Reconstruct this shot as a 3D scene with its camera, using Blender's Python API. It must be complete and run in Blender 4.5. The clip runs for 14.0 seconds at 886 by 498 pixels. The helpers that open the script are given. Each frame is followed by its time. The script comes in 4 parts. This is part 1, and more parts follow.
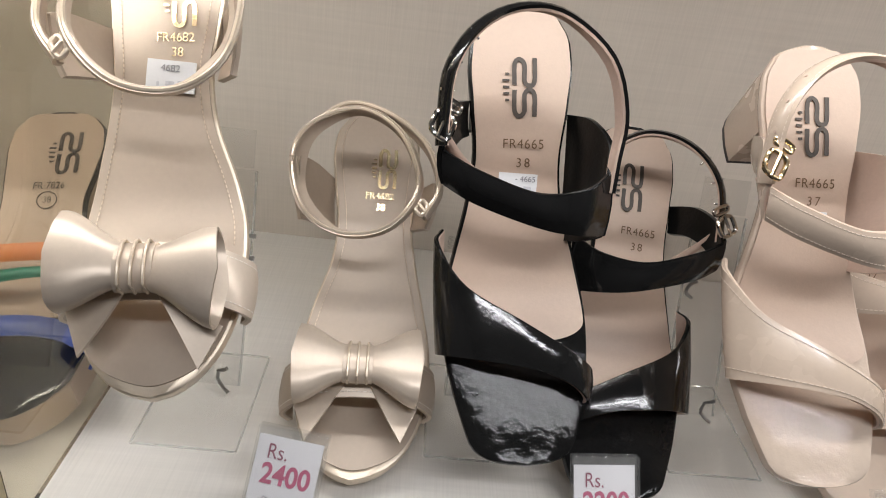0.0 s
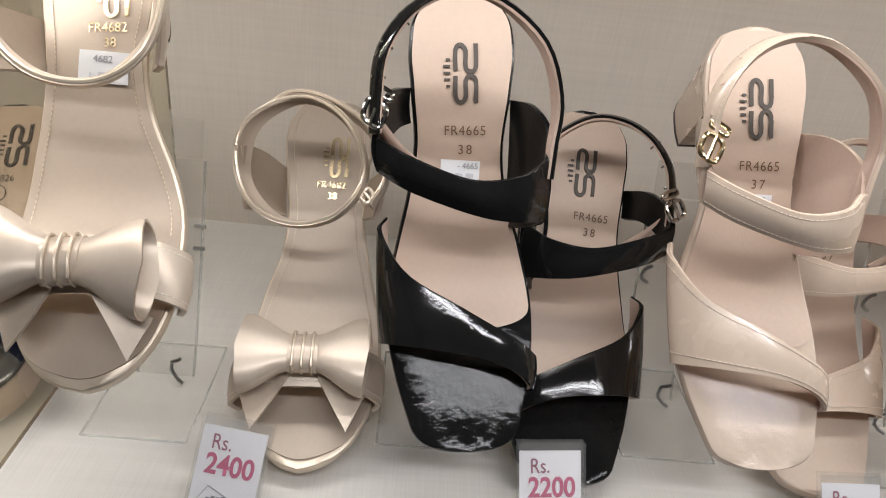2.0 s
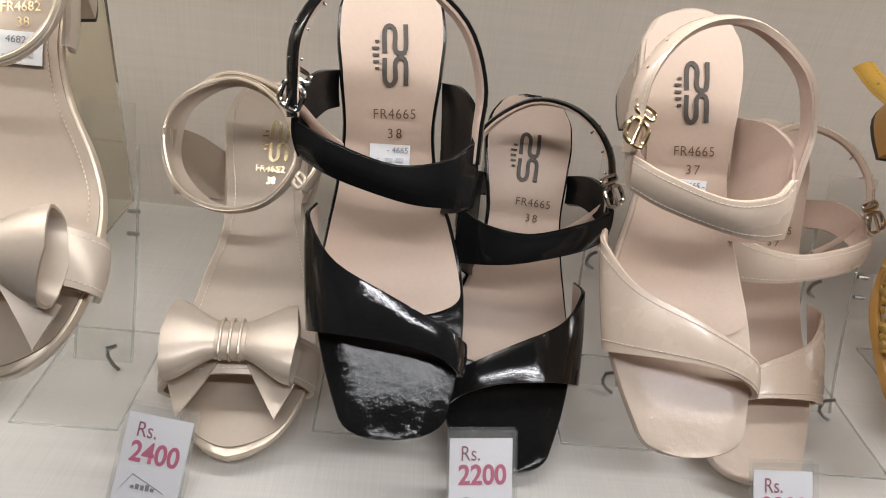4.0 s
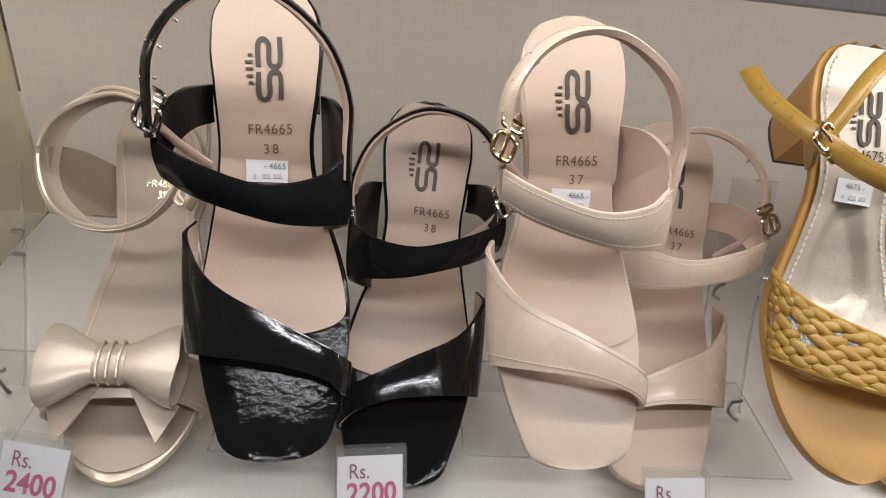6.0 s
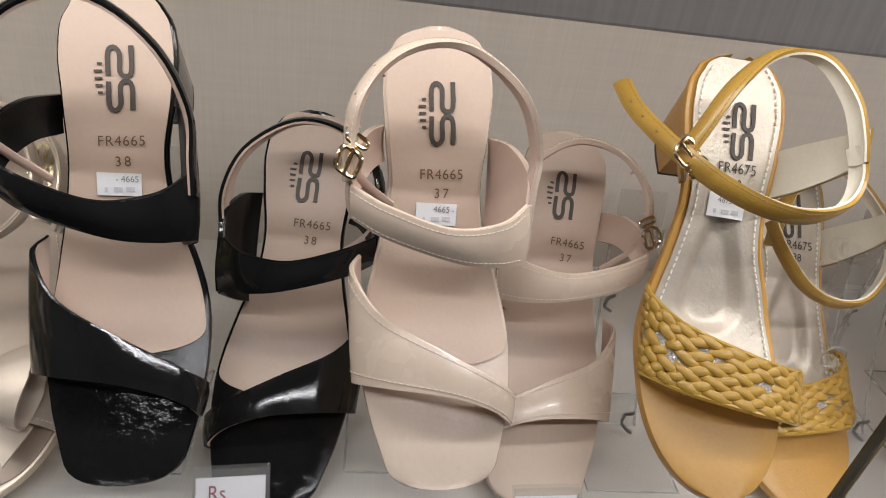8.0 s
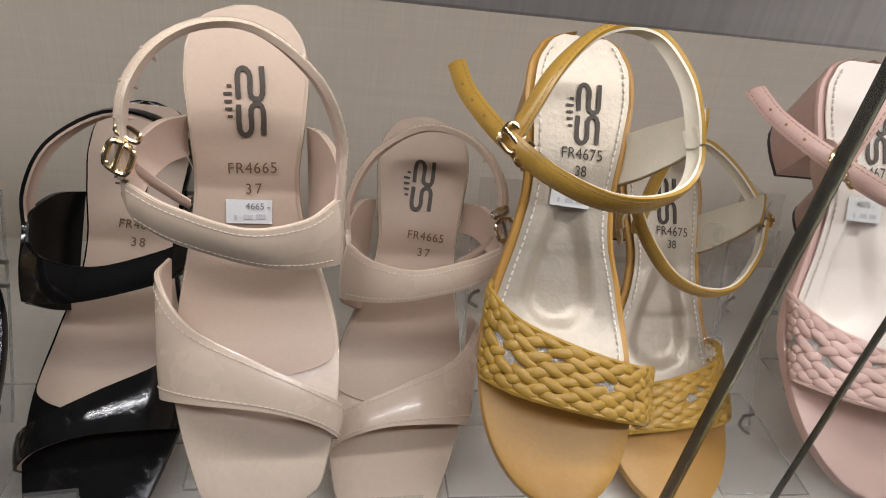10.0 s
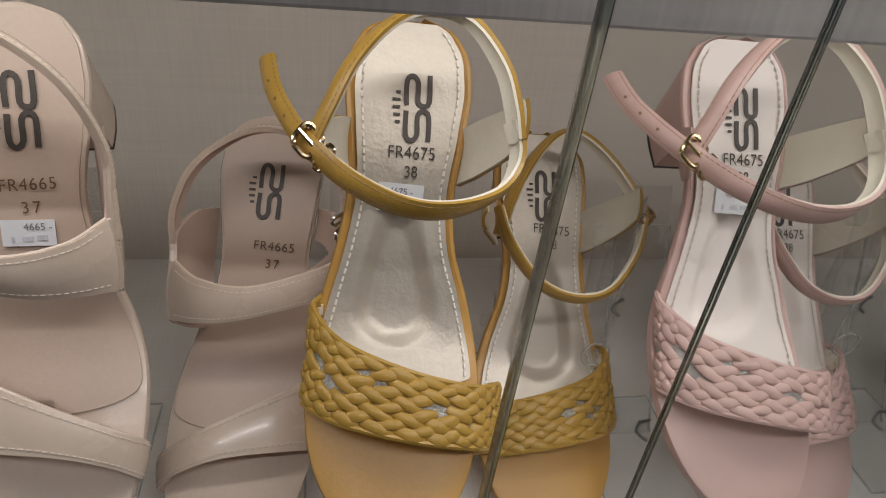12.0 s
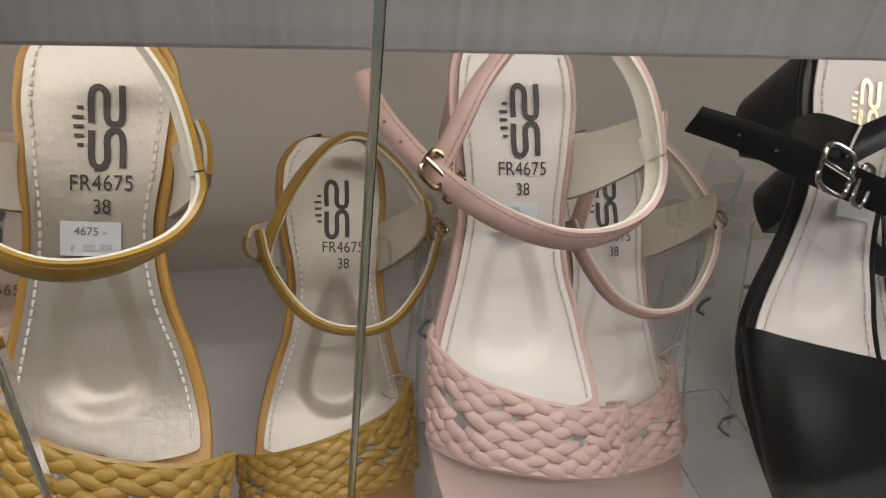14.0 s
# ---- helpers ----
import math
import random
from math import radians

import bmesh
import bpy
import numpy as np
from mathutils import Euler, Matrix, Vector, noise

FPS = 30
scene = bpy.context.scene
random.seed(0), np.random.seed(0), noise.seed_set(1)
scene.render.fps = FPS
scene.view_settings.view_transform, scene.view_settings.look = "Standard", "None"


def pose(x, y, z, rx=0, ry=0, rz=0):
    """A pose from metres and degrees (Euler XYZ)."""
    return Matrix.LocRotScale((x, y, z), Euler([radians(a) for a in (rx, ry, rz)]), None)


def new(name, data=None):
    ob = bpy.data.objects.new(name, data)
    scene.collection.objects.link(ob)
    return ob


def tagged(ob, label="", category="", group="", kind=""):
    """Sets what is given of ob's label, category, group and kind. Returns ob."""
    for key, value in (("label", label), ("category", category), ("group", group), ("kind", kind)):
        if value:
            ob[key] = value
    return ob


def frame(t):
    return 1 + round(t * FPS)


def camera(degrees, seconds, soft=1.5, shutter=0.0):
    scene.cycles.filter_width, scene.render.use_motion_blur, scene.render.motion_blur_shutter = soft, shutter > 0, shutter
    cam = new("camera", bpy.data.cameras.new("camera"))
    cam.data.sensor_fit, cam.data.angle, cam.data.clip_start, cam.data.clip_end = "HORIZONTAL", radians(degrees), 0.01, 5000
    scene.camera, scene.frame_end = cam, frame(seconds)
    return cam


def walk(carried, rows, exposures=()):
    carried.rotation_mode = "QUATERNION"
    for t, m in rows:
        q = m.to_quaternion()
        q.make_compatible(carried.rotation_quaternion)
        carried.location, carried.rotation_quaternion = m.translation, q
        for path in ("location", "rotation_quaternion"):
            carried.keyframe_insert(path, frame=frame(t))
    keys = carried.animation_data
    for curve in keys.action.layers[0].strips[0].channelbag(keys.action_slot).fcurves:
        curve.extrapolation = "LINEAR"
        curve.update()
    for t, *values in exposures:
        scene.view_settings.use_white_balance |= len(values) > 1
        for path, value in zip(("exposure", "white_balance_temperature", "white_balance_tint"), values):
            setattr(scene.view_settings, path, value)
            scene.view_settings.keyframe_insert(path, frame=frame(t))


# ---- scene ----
cam = camera(67.1, 14.0, soft=1.0)
METRES, EYE, TILT, LEAN, TURN = 0.4536, 0.2959, -29.16, -7.3, -0.06
ROWS = [
    (0.0, 0.0, 0.0, 0.0, -0.0, 0.0, 0.0),
    (0.5, 0.0078, -0.0021, 0.0024, 0.13, -0.16, 0.38),
    (1.0, 0.0282, -0.0028, 0.0013, 0.36, -0.51, 0.31),
    (1.5, 0.0523, 0.0066, -0.0019, -0.03, -0.88, 0.2),
    (2.0, 0.0674, 0.0027, 0.0016, 0.11, -1.18, 0.78),
    (2.5, 0.0785, 0.0032, -0.0002, 0.32, -1.7, 0.75),
    (3.0, 0.094, 0.0069, -0.0015, 0.17, -2.06, 0.6),
    (5.5, 0.227, 0.0221, 0.0205, -1.28, -3.23, 1.65),
    (6.0, 0.2559, 0.0254, 0.0267, -1.81, -3.38, 1.93),
    (6.5, 0.2996, 0.0322, 0.0316, -2.5, -3.48, 1.91),
    (7.0, 0.3325, 0.0365, 0.0309, -3.04, -3.6, 2.13),
    (7.5, 0.3531, 0.0333, 0.0372, -3.31, -3.97, 2.34),
    (8.0, 0.3874, 0.0378, 0.0401, -3.47, -3.58, 1.84),
    (8.5, 0.4354, 0.0537, 0.0413, -4.68, -3.79, 1.71),
    (9.0, 0.4829, 0.0693, 0.0431, -5.91, -4.34, 2.03),
    (11.5, 0.6697, 0.11, 0.0369, -5.52, -5.26, 4.97),
    (12.0, 0.7348, 0.1332, 0.0424, -6.38, -5.74, 5.51),
    (12.5, 0.8004, 0.1574, 0.0528, -7.38, -5.87, 6.44),
    (13.0, 0.8667, 0.1874, 0.0577, -9.05, -6.53, 7.09),
    (13.5, 0.9049, 0.2061, 0.0602, -9.7, -7.63, 7.65),
    (14.0, 0.9566, 0.2163, 0.0667, -10.42, -8.97, 7.55),
]
walk(cam, [(t, pose(0, 0, EYE, TILT, LEAN, TURN) @ pose(METRES * x, METRES * y, METRES * z, 90 + pitch, roll, yaw)) for t, x, y, z, yaw, pitch, roll in ROWS],
     exposures=[(0.0, 0.0), (3.2, 0.0), (6.5, -0.13), (9.0, -0.26), (11.5, -0.66), (12.5, -0.88), (13.5, -0.85), (14.0, -0.66)])

# ---- world and lamps ----
world = bpy.data.worlds.new("shop_air")
scene.world = world
world.use_nodes = True
world.node_tree.nodes["Background"].inputs["Color"].default_value = (0.9, 0.92, 1.0, 1)
world.node_tree.nodes["Background"].inputs["Strength"].default_value = 0.01


def area(name, m, sx, sy, watts, colour):
    d = bpy.data.lights.new(name, "AREA")
    d.shape, d.size, d.size_y, d.energy, d.color = "RECTANGLE", sx, sy, watts, colour
    ob = new(name, d)
    ob.matrix_world = m
    return ob


BACK, FRONT, FASCIA_Y, FASCIA_Z, TOP_Z = 0.530, 0.200, 0.240, 0.279, 0.356
LEFT = -0.166
# shelf strip under the board above, and the long batten lamp on the shop's ceiling
area("shelf_strip_lamp", pose(0.30, 0.274, TOP_Z - 0.006, 0, 0, 0), 1.5, 0.010, 2.2, (0.98, 0.965, 0.96))
area("ceiling_batten_lamp", pose(0.55, -0.755, 1.62, 0, 0, 0), 2.1, 0.050, 22.0, (0.97, 0.97, 1.0))

# ---- materials ----


def material(name, colour, rough=0.5, metal=0.0, coat=0.0, grain=0.0, scale=60.0, bump=0.0, bscale=300.0, sheen=0.0, rvar=0.0, wave=0.0, wscale=90.0):
    """A surface with colour that varies at two scales, and a fine relief."""
    m = bpy.data.materials.new(name)
    m.use_nodes = True
    nt = m.node_tree
    b = nt.nodes["Principled BSDF"]
    b.inputs["Roughness"].default_value = rough
    b.inputs["Metallic"].default_value = metal
    b.inputs["Coat Weight"].default_value = coat
    b.inputs["Coat Roughness"].default_value = 0.04
    b.inputs["Sheen Weight"].default_value = sheen
    co = nt.nodes.new("ShaderNodeTexCoord")
    n1, n2 = nt.nodes.new("ShaderNodeTexNoise"), nt.nodes.new("ShaderNodeTexNoise")
    for n, s, d in ((n1, scale, 3), (n2, scale * 9, 2)):
        n.inputs["Scale"].default_value, n.inputs["Detail"].default_value = s, d
        nt.links.new(co.outputs["Object"], n.inputs["Vector"])
    add = nt.nodes.new("ShaderNodeMath")
    add.operation = "ADD"
    nt.links.new(n1.outputs["Fac"], add.inputs[0])
    nt.links.new(n2.outputs["Fac"], add.inputs[1])
    ramp = nt.nodes.new("ShaderNodeMapRange")
    ramp.inputs["From Min"].default_value, ramp.inputs["From Max"].default_value = 0.6, 1.4
    ramp.inputs["To Min"].default_value, ramp.inputs["To Max"].default_value = 1 - grain, 1 + grain
    nt.links.new(add.outputs[0], ramp.inputs["Value"])
    mul = nt.nodes.new("ShaderNodeVectorMath")
    mul.operation = "SCALE"
    mul.inputs[0].default_value = colour
    nt.links.new(ramp.outputs[0], mul.inputs["Scale"])
    nt.links.new(mul.outputs[0], b.inputs["Base Color"])
    if rvar:
        rr = nt.nodes.new("ShaderNodeMapRange")
        rr.inputs["From Min"].default_value, rr.inputs["From Max"].default_value = 0.35, 0.65
        rr.inputs["To Min"].default_value, rr.inputs["To Max"].default_value = max(rough - rvar, 0.02), rough + rvar
        nt.links.new(n1.outputs["Fac"], rr.inputs["Value"])
        nt.links.new(rr.outputs[0], b.inputs["Roughness"])
    if bump:
        n3 = nt.nodes.new("ShaderNodeTexNoise")
        n3.inputs["Scale"].default_value, n3.inputs["Detail"].default_value = bscale, 4
        nt.links.new(co.outputs["Object"], n3.inputs["Vector"])
        bp = nt.nodes.new("ShaderNodeBump")
        bp.inputs["Strength"].default_value, bp.inputs["Distance"].default_value = bump, 0.001
        nt.links.new(n3.outputs["Fac"], bp.inputs["Height"])
        nt.links.new(bp.outputs[0], b.inputs["Normal"])
        if wave:
            n4 = nt.nodes.new("ShaderNodeTexNoise")
            n4.inputs["Scale"].default_value, n4.inputs["Detail"].default_value = wscale, 2
            nt.links.new(co.outputs["Object"], n4.inputs["Vector"])
            bw = nt.nodes.new("ShaderNodeBump")
            bw.inputs["Strength"].default_value, bw.inputs["Distance"].default_value = wave, 0.001
            nt.links.new(n4.outputs["Fac"], bw.inputs["Height"])
            nt.links.new(bw.outputs[0], bp.inputs["Normal"])
    return m


def linen(name, colour, contrast, rough=0.45, axes=(0, 2), size=1.0):
    """Laminate printed as woven linen: threads both ways, with soft long streaks."""
    m = bpy.data.materials.new(name)
    m.use_nodes = True
    nt = m.node_tree
    b = nt.nodes["Principled BSDF"]
    b.inputs["Roughness"].default_value = rough
    co = nt.nodes.new("ShaderNodeTexCoord")
    total = None
    for k, (fine, long, weight) in enumerate(((900, 22, 0.5), (420, 9, 0.5), (900, 22, 0.4), (300, 5, 0.45), (14, 14, 0.5))):
        mp = nt.nodes.new("ShaderNodeMapping")
        sc = [40.0, 40.0, 40.0]
        a, c = axes if k % 2 == 0 else axes[::-1]
        sc[a], sc[c] = fine / size, long / size
        mp.inputs["Scale"].default_value = sc
        nt.links.new(co.outputs["Object"], mp.inputs["Vector"])
        n = nt.nodes.new("ShaderNodeTexNoise")
        n.inputs["Scale"].default_value, n.inputs["Detail"].default_value = 1.0, 2
        nt.links.new(mp.outputs[0], n.inputs["Vector"])
        w = nt.nodes.new("ShaderNodeMath")
        w.operation = "MULTIPLY_ADD"
        w.inputs[1].default_value = weight
        nt.links.new(n.outputs["Fac"], w.inputs[0])
        if total:
            nt.links.new(total.outputs[0], w.inputs[2])
        else:
            w.inputs[2].default_value = 0.0
        total = w
    r = nt.nodes.new("ShaderNodeMapRange")
    r.inputs["From Min"].default_value, r.inputs["From Max"].default_value = 0.85, 1.5
    r.inputs["To Min"].default_value, r.inputs["To Max"].default_value = 1 - contrast, 1 + contrast
    nt.links.new(total.outputs[0], r.inputs["Value"])
    mul = nt.nodes.new("ShaderNodeVectorMath")
    mul.operation = "SCALE"
    mul.inputs[0].default_value = colour
    nt.links.new(r.outputs[0], mul.inputs["Scale"])
    nt.links.new(mul.outputs[0], b.inputs["Base Color"])
    bp = nt.nodes.new("ShaderNodeBump")
    bp.inputs["Strength"].default_value, bp.inputs["Distance"].default_value = 0.12, 0.0005
    nt.links.new(total.outputs[0], bp.inputs["Height"])
    nt.links.new(bp.outputs[0], b.inputs["Normal"])
    return m


def clear(name, colour, rough=0.0, ior=1.47):
    m = bpy.data.materials.new(name)
    m.use_nodes = True
    b = m.node_tree.nodes["Principled BSDF"]
    b.inputs["Base Color"].default_value = (*colour, 1)
    b.inputs["Roughness"].default_value = rough
    b.inputs["IOR"].default_value = ior
    b.inputs["Transmission Weight"].default_value = 1.0
    return m


M_BACK = linen("beige_linen_laminate", (0.66, 0.60, 0.53), 0.06)
M_FLOOR = linen("white_linen_laminate", (0.75, 0.72, 0.675), 0.06, axes=(0, 1))
M_FASCIA = linen("grey_linen_laminate", (0.46, 0.42, 0.39), 0.14, size=2.0)
# soffit colour set far darker than the fascia, to cut bounce and deepen shade
M_SOFFIT = linen("bounce_cutting_grey_laminate", (0.16, 0.15, 0.14), 0.10, axes=(0, 1))
M_WALL = material("shop_wall_paint", (0.22, 0.21, 0.21), 0.7, grain=0.05, scale=4)
M_SHOP_FLOOR = material("shop_floor_tile", (0.07, 0.065, 0.06), 0.6, grain=0.1, scale=5)
M_CEIL = material("ceiling_paint", (0.40, 0.40, 0.40), 0.8, grain=0.03, scale=4)
M_POST = material("yellow_beige_edging", (0.62, 0.52, 0.27), 0.4, grain=0.06, scale=30)


def thin_clear(name, tint, haze, rough=0.03):
    """Thin clear plastic: light goes straight through, the surface shines, a trace of haze."""
    m = bpy.data.materials.new(name)
    m.use_nodes = True
    nt = m.node_tree
    out = nt.nodes["Material Output"]
    nt.nodes.remove(nt.nodes["Principled BSDF"])
    tr, gl, df = nt.nodes.new("ShaderNodeBsdfTransparent"), nt.nodes.new("ShaderNodeBsdfGlossy"), nt.nodes.new("ShaderNodeBsdfDiffuse")
    tr.inputs["Color"].default_value = (*tint, 1)
    gl.inputs["Roughness"].default_value = rough
    df.inputs["Color"].default_value = (0.8, 0.8, 0.78, 1)
    lw = nt.nodes.new("ShaderNodeLayerWeight")
    lw.inputs["Blend"].default_value = 0.5
    pw = nt.nodes.new("ShaderNodeMath")
    pw.operation = "POWER"
    pw.inputs[1].default_value = 4.0
    nt.links.new(lw.outputs["Facing"], pw.inputs[0])
    fr = nt.nodes.new("ShaderNodeMapRange")
    fr.inputs["To Min"].default_value, fr.inputs["To Max"].default_value = 0.05, 0.60
    nt.links.new(pw.outputs[0], fr.inputs["Value"])
    hz, sh = nt.nodes.new("ShaderNodeMixShader"), nt.nodes.new("ShaderNodeMixShader")
    hz.inputs["Fac"].default_value = haze
    nt.links.new(tr.outputs[0], hz.inputs[1])
    nt.links.new(df.outputs[0], hz.inputs[2])
    nt.links.new(fr.outputs[0], sh.inputs["Fac"])
    nt.links.new(hz.outputs[0], sh.inputs[1])
    nt.links.new(gl.outputs[0], sh.inputs[2])
    nt.links.new(sh.outputs[0], out.inputs["Surface"])
    return m


M_ACRYL = thin_clear("clear_acrylic", (0.985, 0.985, 0.98), 0.05)
M_ACRYL_EDGE = thin_clear("acrylic_cut_edge", (0.90, 0.90, 0.885), 0.26)
M_GLASS = clear("clear_glass", (0.97, 0.975, 0.965))
M_EDGE = clear("green_glass_edge", (0.58, 0.66, 0.62), 0.2)
M_BRONZE = clear("bronze_tinted_glass", (0.73, 0.69, 0.57))
M_STEEL = material("grey_steel", (0.35, 0.35, 0.34), 0.3, metal=0.9, grain=0.15, scale=200)
M_SILVER = material("polished_nickel", (0.80, 0.78, 0.74), 0.12, metal=1.0, grain=0.05, scale=300)
M_GOLD = material("polished_gold_metal", (0.86, 0.68, 0.42), 0.18, metal=1.0, grain=0.05, scale=300)
M_BLACK = material("black_patent", (0.010, 0.010, 0.010), 0.08, coat=0.2, grain=0.2, scale=40, bump=0.10, bscale=420, rvar=0.05, wave=0.18, wscale=60)
M_BLACK_TOE = material("crinkled_black_patent", (0.010, 0.010, 0.010), 0.04, coat=0.0, grain=0.2, scale=40, bump=0.07, bscale=1500, wave=0.24, wscale=170)
M_SATIN = material("black_soft_leather", (0.005, 0.005, 0.005), 0.34, grain=0.2, scale=50, bump=0.15, bscale=500)
M_NUDE = material("nude_patent", (0.64, 0.515, 0.41), 0.24, coat=0.25, grain=0.035, scale=40, bump=0.07, bscale=260, rvar=0.06)
M_NUDE_TOE = material("crinkled_nude_patent", (0.66, 0.54, 0.44), 0.05, coat=0.0, grain=0.035, scale=40, bump=0.07, bscale=1500, wave=0.24, wscale=170)
M_NUDE_LINE = material("nude_lining", (0.62, 0.465, 0.38), 0.5, grain=0.05, scale=60, bump=0.1, bscale=700)
M_TAN = material("tan_insole_leather", (0.59, 0.45, 0.355), 0.42, grain=0.035, scale=45, bump=0.08, bscale=900)
M_SATIN.node_tree.nodes["Principled BSDF"].inputs["Specular IOR Level"].default_value = 0.25
for m_toe in (M_BLACK_TOE, M_NUDE_TOE):
    m_toe.node_tree.nodes["Principled BSDF"].inputs["Specular IOR Level"].default_value = 0.3
M_CHAMP = material("champagne_leather", (0.64, 0.54, 0.44), 0.36, metal=0.30, grain=0.04, scale=50, bump=0.03, bscale=900, rvar=0.04)
M_CHAMP_PAD = material("champagne_insole", (0.50, 0.41, 0.325), 0.42, metal=0.15, grain=0.04, scale=40, bump=0.03, bscale=700)
M_PIPING = material("pale_gold_trim", (0.74, 0.63, 0.50), 0.34, metal=0.45, grain=0.05, scale=200)
M_YELLOW = material("mustard_leather", (0.41, 0.242, 0.046), 0.30, grain=0.10, scale=70, bump=0.12, bscale=700)
M_OCHRE = material("ochre_leather", (0.50, 0.27, 0.066), 0.40, grain=0.06, scale=40, bump=0.1, bscale=600)
M_PINK = material("dusty_pink_leather", (0.57, 0.38, 0.335), 0.42, grain=0.07, scale=70, bump=0.12, bscale=700)
M_PAD_SILVER = material("silver_gold_insole", (0.57, 0.505, 0.42), 0.46, metal=0.50, grain=0.05, scale=35, bump=0.22, bscale=520, wave=0.7, wscale=70)
M_PAD_WHITE = material("off_white_insole", (0.78, 0.70, 0.64), 0.5, grain=0.03, scale=40, bump=0.08, bscale=800)
M_CREAM = material("cream_lining", (0.72, 0.66, 0.54), 0.5, grain=0.05, scale=60, bump=0.1, bscale=700)
M_GLITTER = material("silver_glitter", (0.62, 0.60, 0.56), 0.3, metal=0.8, grain=0.6, scale=900, bump=0.8, bscale=1800)
M_NUDE_THREAD = material("nude_thread", (0.74, 0.63, 0.53), 0.6, grain=0.1, scale=300)
M_PAD_THREAD = material("ivory_thread", (0.62, 0.54, 0.48), 0.6, grain=0.1, scale=300)
M_THREAD = material("pale_thread", (0.86, 0.80, 0.72), 0.6, grain=0.1, scale=300)
M_DARK_THREAD = material("dark_thread", (0.26, 0.16, 0.07), 0.6, grain=0.1, scale=300)
M_INK = material("brown_black_ink", (0.06, 0.045, 0.035), 0.5, grain=0.3, scale=400)
M_BROWN_INK = material("brown_stamped_ink", (0.16, 0.095, 0.05), 0.4, grain=0.3, scale=400)
M_FOIL = material("gold_foil_print", (0.95, 0.80, 0.50), 0.25, metal=1.0, grain=0.1, scale=300)
M_STICKER = material("white_sticker_paper", (0.80, 0.80, 0.81), 0.6, grain=0.03, scale=80)
M_CARD = material("white_price_card", (0.82, 0.81, 0.84), 0.55, grain=0.02, scale=50)
M_FAINT_INK = material("faint_grey_ink", (0.60, 0.60, 0.63), 0.6, grain=0.2, scale=500)
M_GREY_INK = material("grey_ink", (0.22, 0.22, 0.24), 0.6)
M_PRICE = material("pink_price_ink", (0.52, 0.10, 0.20), 0.55, grain=0.05, scale=200)
M_PRICE_DARK = material("mauve_ink", (0.30, 0.09, 0.14), 0.55)
M_ORANGE = material("orange_strap", (0.72, 0.25, 0.09), 0.4, grain=0.05, scale=60)
M_GREEN = material("green_strap", (0.02, 0.20, 0.13), 0.35, grain=0.08, scale=60)
M_BLUE = material("blue_strap", (0.05, 0.09, 0.36), 0.35, grain=0.08, scale=60)
M_RUBBER = material("dark_sole_rubber", (0.035, 0.03, 0.028), 0.6, grain=0.15, scale=80)

# ---- mesh helpers ----


def smooth(a, b, x):
    t = min(max((x - a) / (b - a), 0.0), 1.0)
    return t * t * (3 - 2 * t)


def link_mesh(name, bm, mat, parent=None, label="", shade=True):
    me = bpy.data.meshes.new(name)
    bmesh.ops.recalc_face_normals(bm, faces=bm.faces)
    bm.to_mesh(me)
    bm.free()
    if shade:
        me.polygons.foreach_set("use_smooth", [True] * len(me.polygons))
        me.set_sharp_from_angle(angle=radians(42))
    me.materials.append(mat)
    ob = new(name, me)
    if parent:
        ob.parent = parent
    if label:
        ob["label"] = label
    return ob


def part(name, bm, mat, parent, label=""):
    return link_mesh(name, bm, mat, parent, label)


def thing(name, label, category, group="", kind=""):
    ob = new(name)
    ob.empty_display_size = 0.02
    return tagged(ob, label, category, group, kind)


def box_bm(lo, hi, bevel=0.0, bm=None):
    bm = bm or bmesh.new()
    r = bmesh.ops.create_cube(bm, size=1.0)
    for v in r["verts"]:
        v.co = Vector([lo[i] + (v.co[i] + 0.5) * (hi[i] - lo[i]) for i in range(3)])
    if bevel:
        es = list({e for v in r["verts"] for e in v.link_edges})
        bmesh.ops.bevel(bm, geom=es, offset=bevel, segments=2, profile=0.6, affect="EDGES")
    return bm


def loft(bm, rings, closed=True, cap=True):
    """Skin rows of points; closed: each row runs round."""
    rows = [[bm.verts.new(p) for p in r] for r in rings]
    n = len(rows[0])
    for a, b in zip(rows, rows[1:]):
        for i in range(n if closed else n - 1):
            j = (i + 1) % n
            bm.faces.new((a[i], a[j], b[j], b[i]))
    if cap and closed:
        bm.faces.new(rows[0])
        bm.faces.new(rows[-1][::-1])
    return rows


def spline(points, n, closed=False):
    """n points along a Catmull-Rom line through the given ones."""
    p = [Vector(q) for q in points]
    m = len(p)
    out = []
    spans = m if closed else m - 1
    for k in range(n):
        u = k / n * spans if closed else k / (n - 1) * spans
        i = min(int(u), spans - 1)
        t = u - i
        if closed:
            a, b, c, d = p[(i - 1) % m], p[i % m], p[(i + 1) % m], p[(i + 2) % m]
        else:
            b, c = p[i], p[i + 1]
            a = p[i - 1] if i else b * 2 - c
            d = p[i + 2] if i + 2 < m else c * 2 - b
        out.append(0.5 * ((2 * b) + (c - a) * t + (2 * a - 5 * b + 4 * c - d) * t * t + (3 * b - a - 3 * c + d) * t ** 3))
    return out


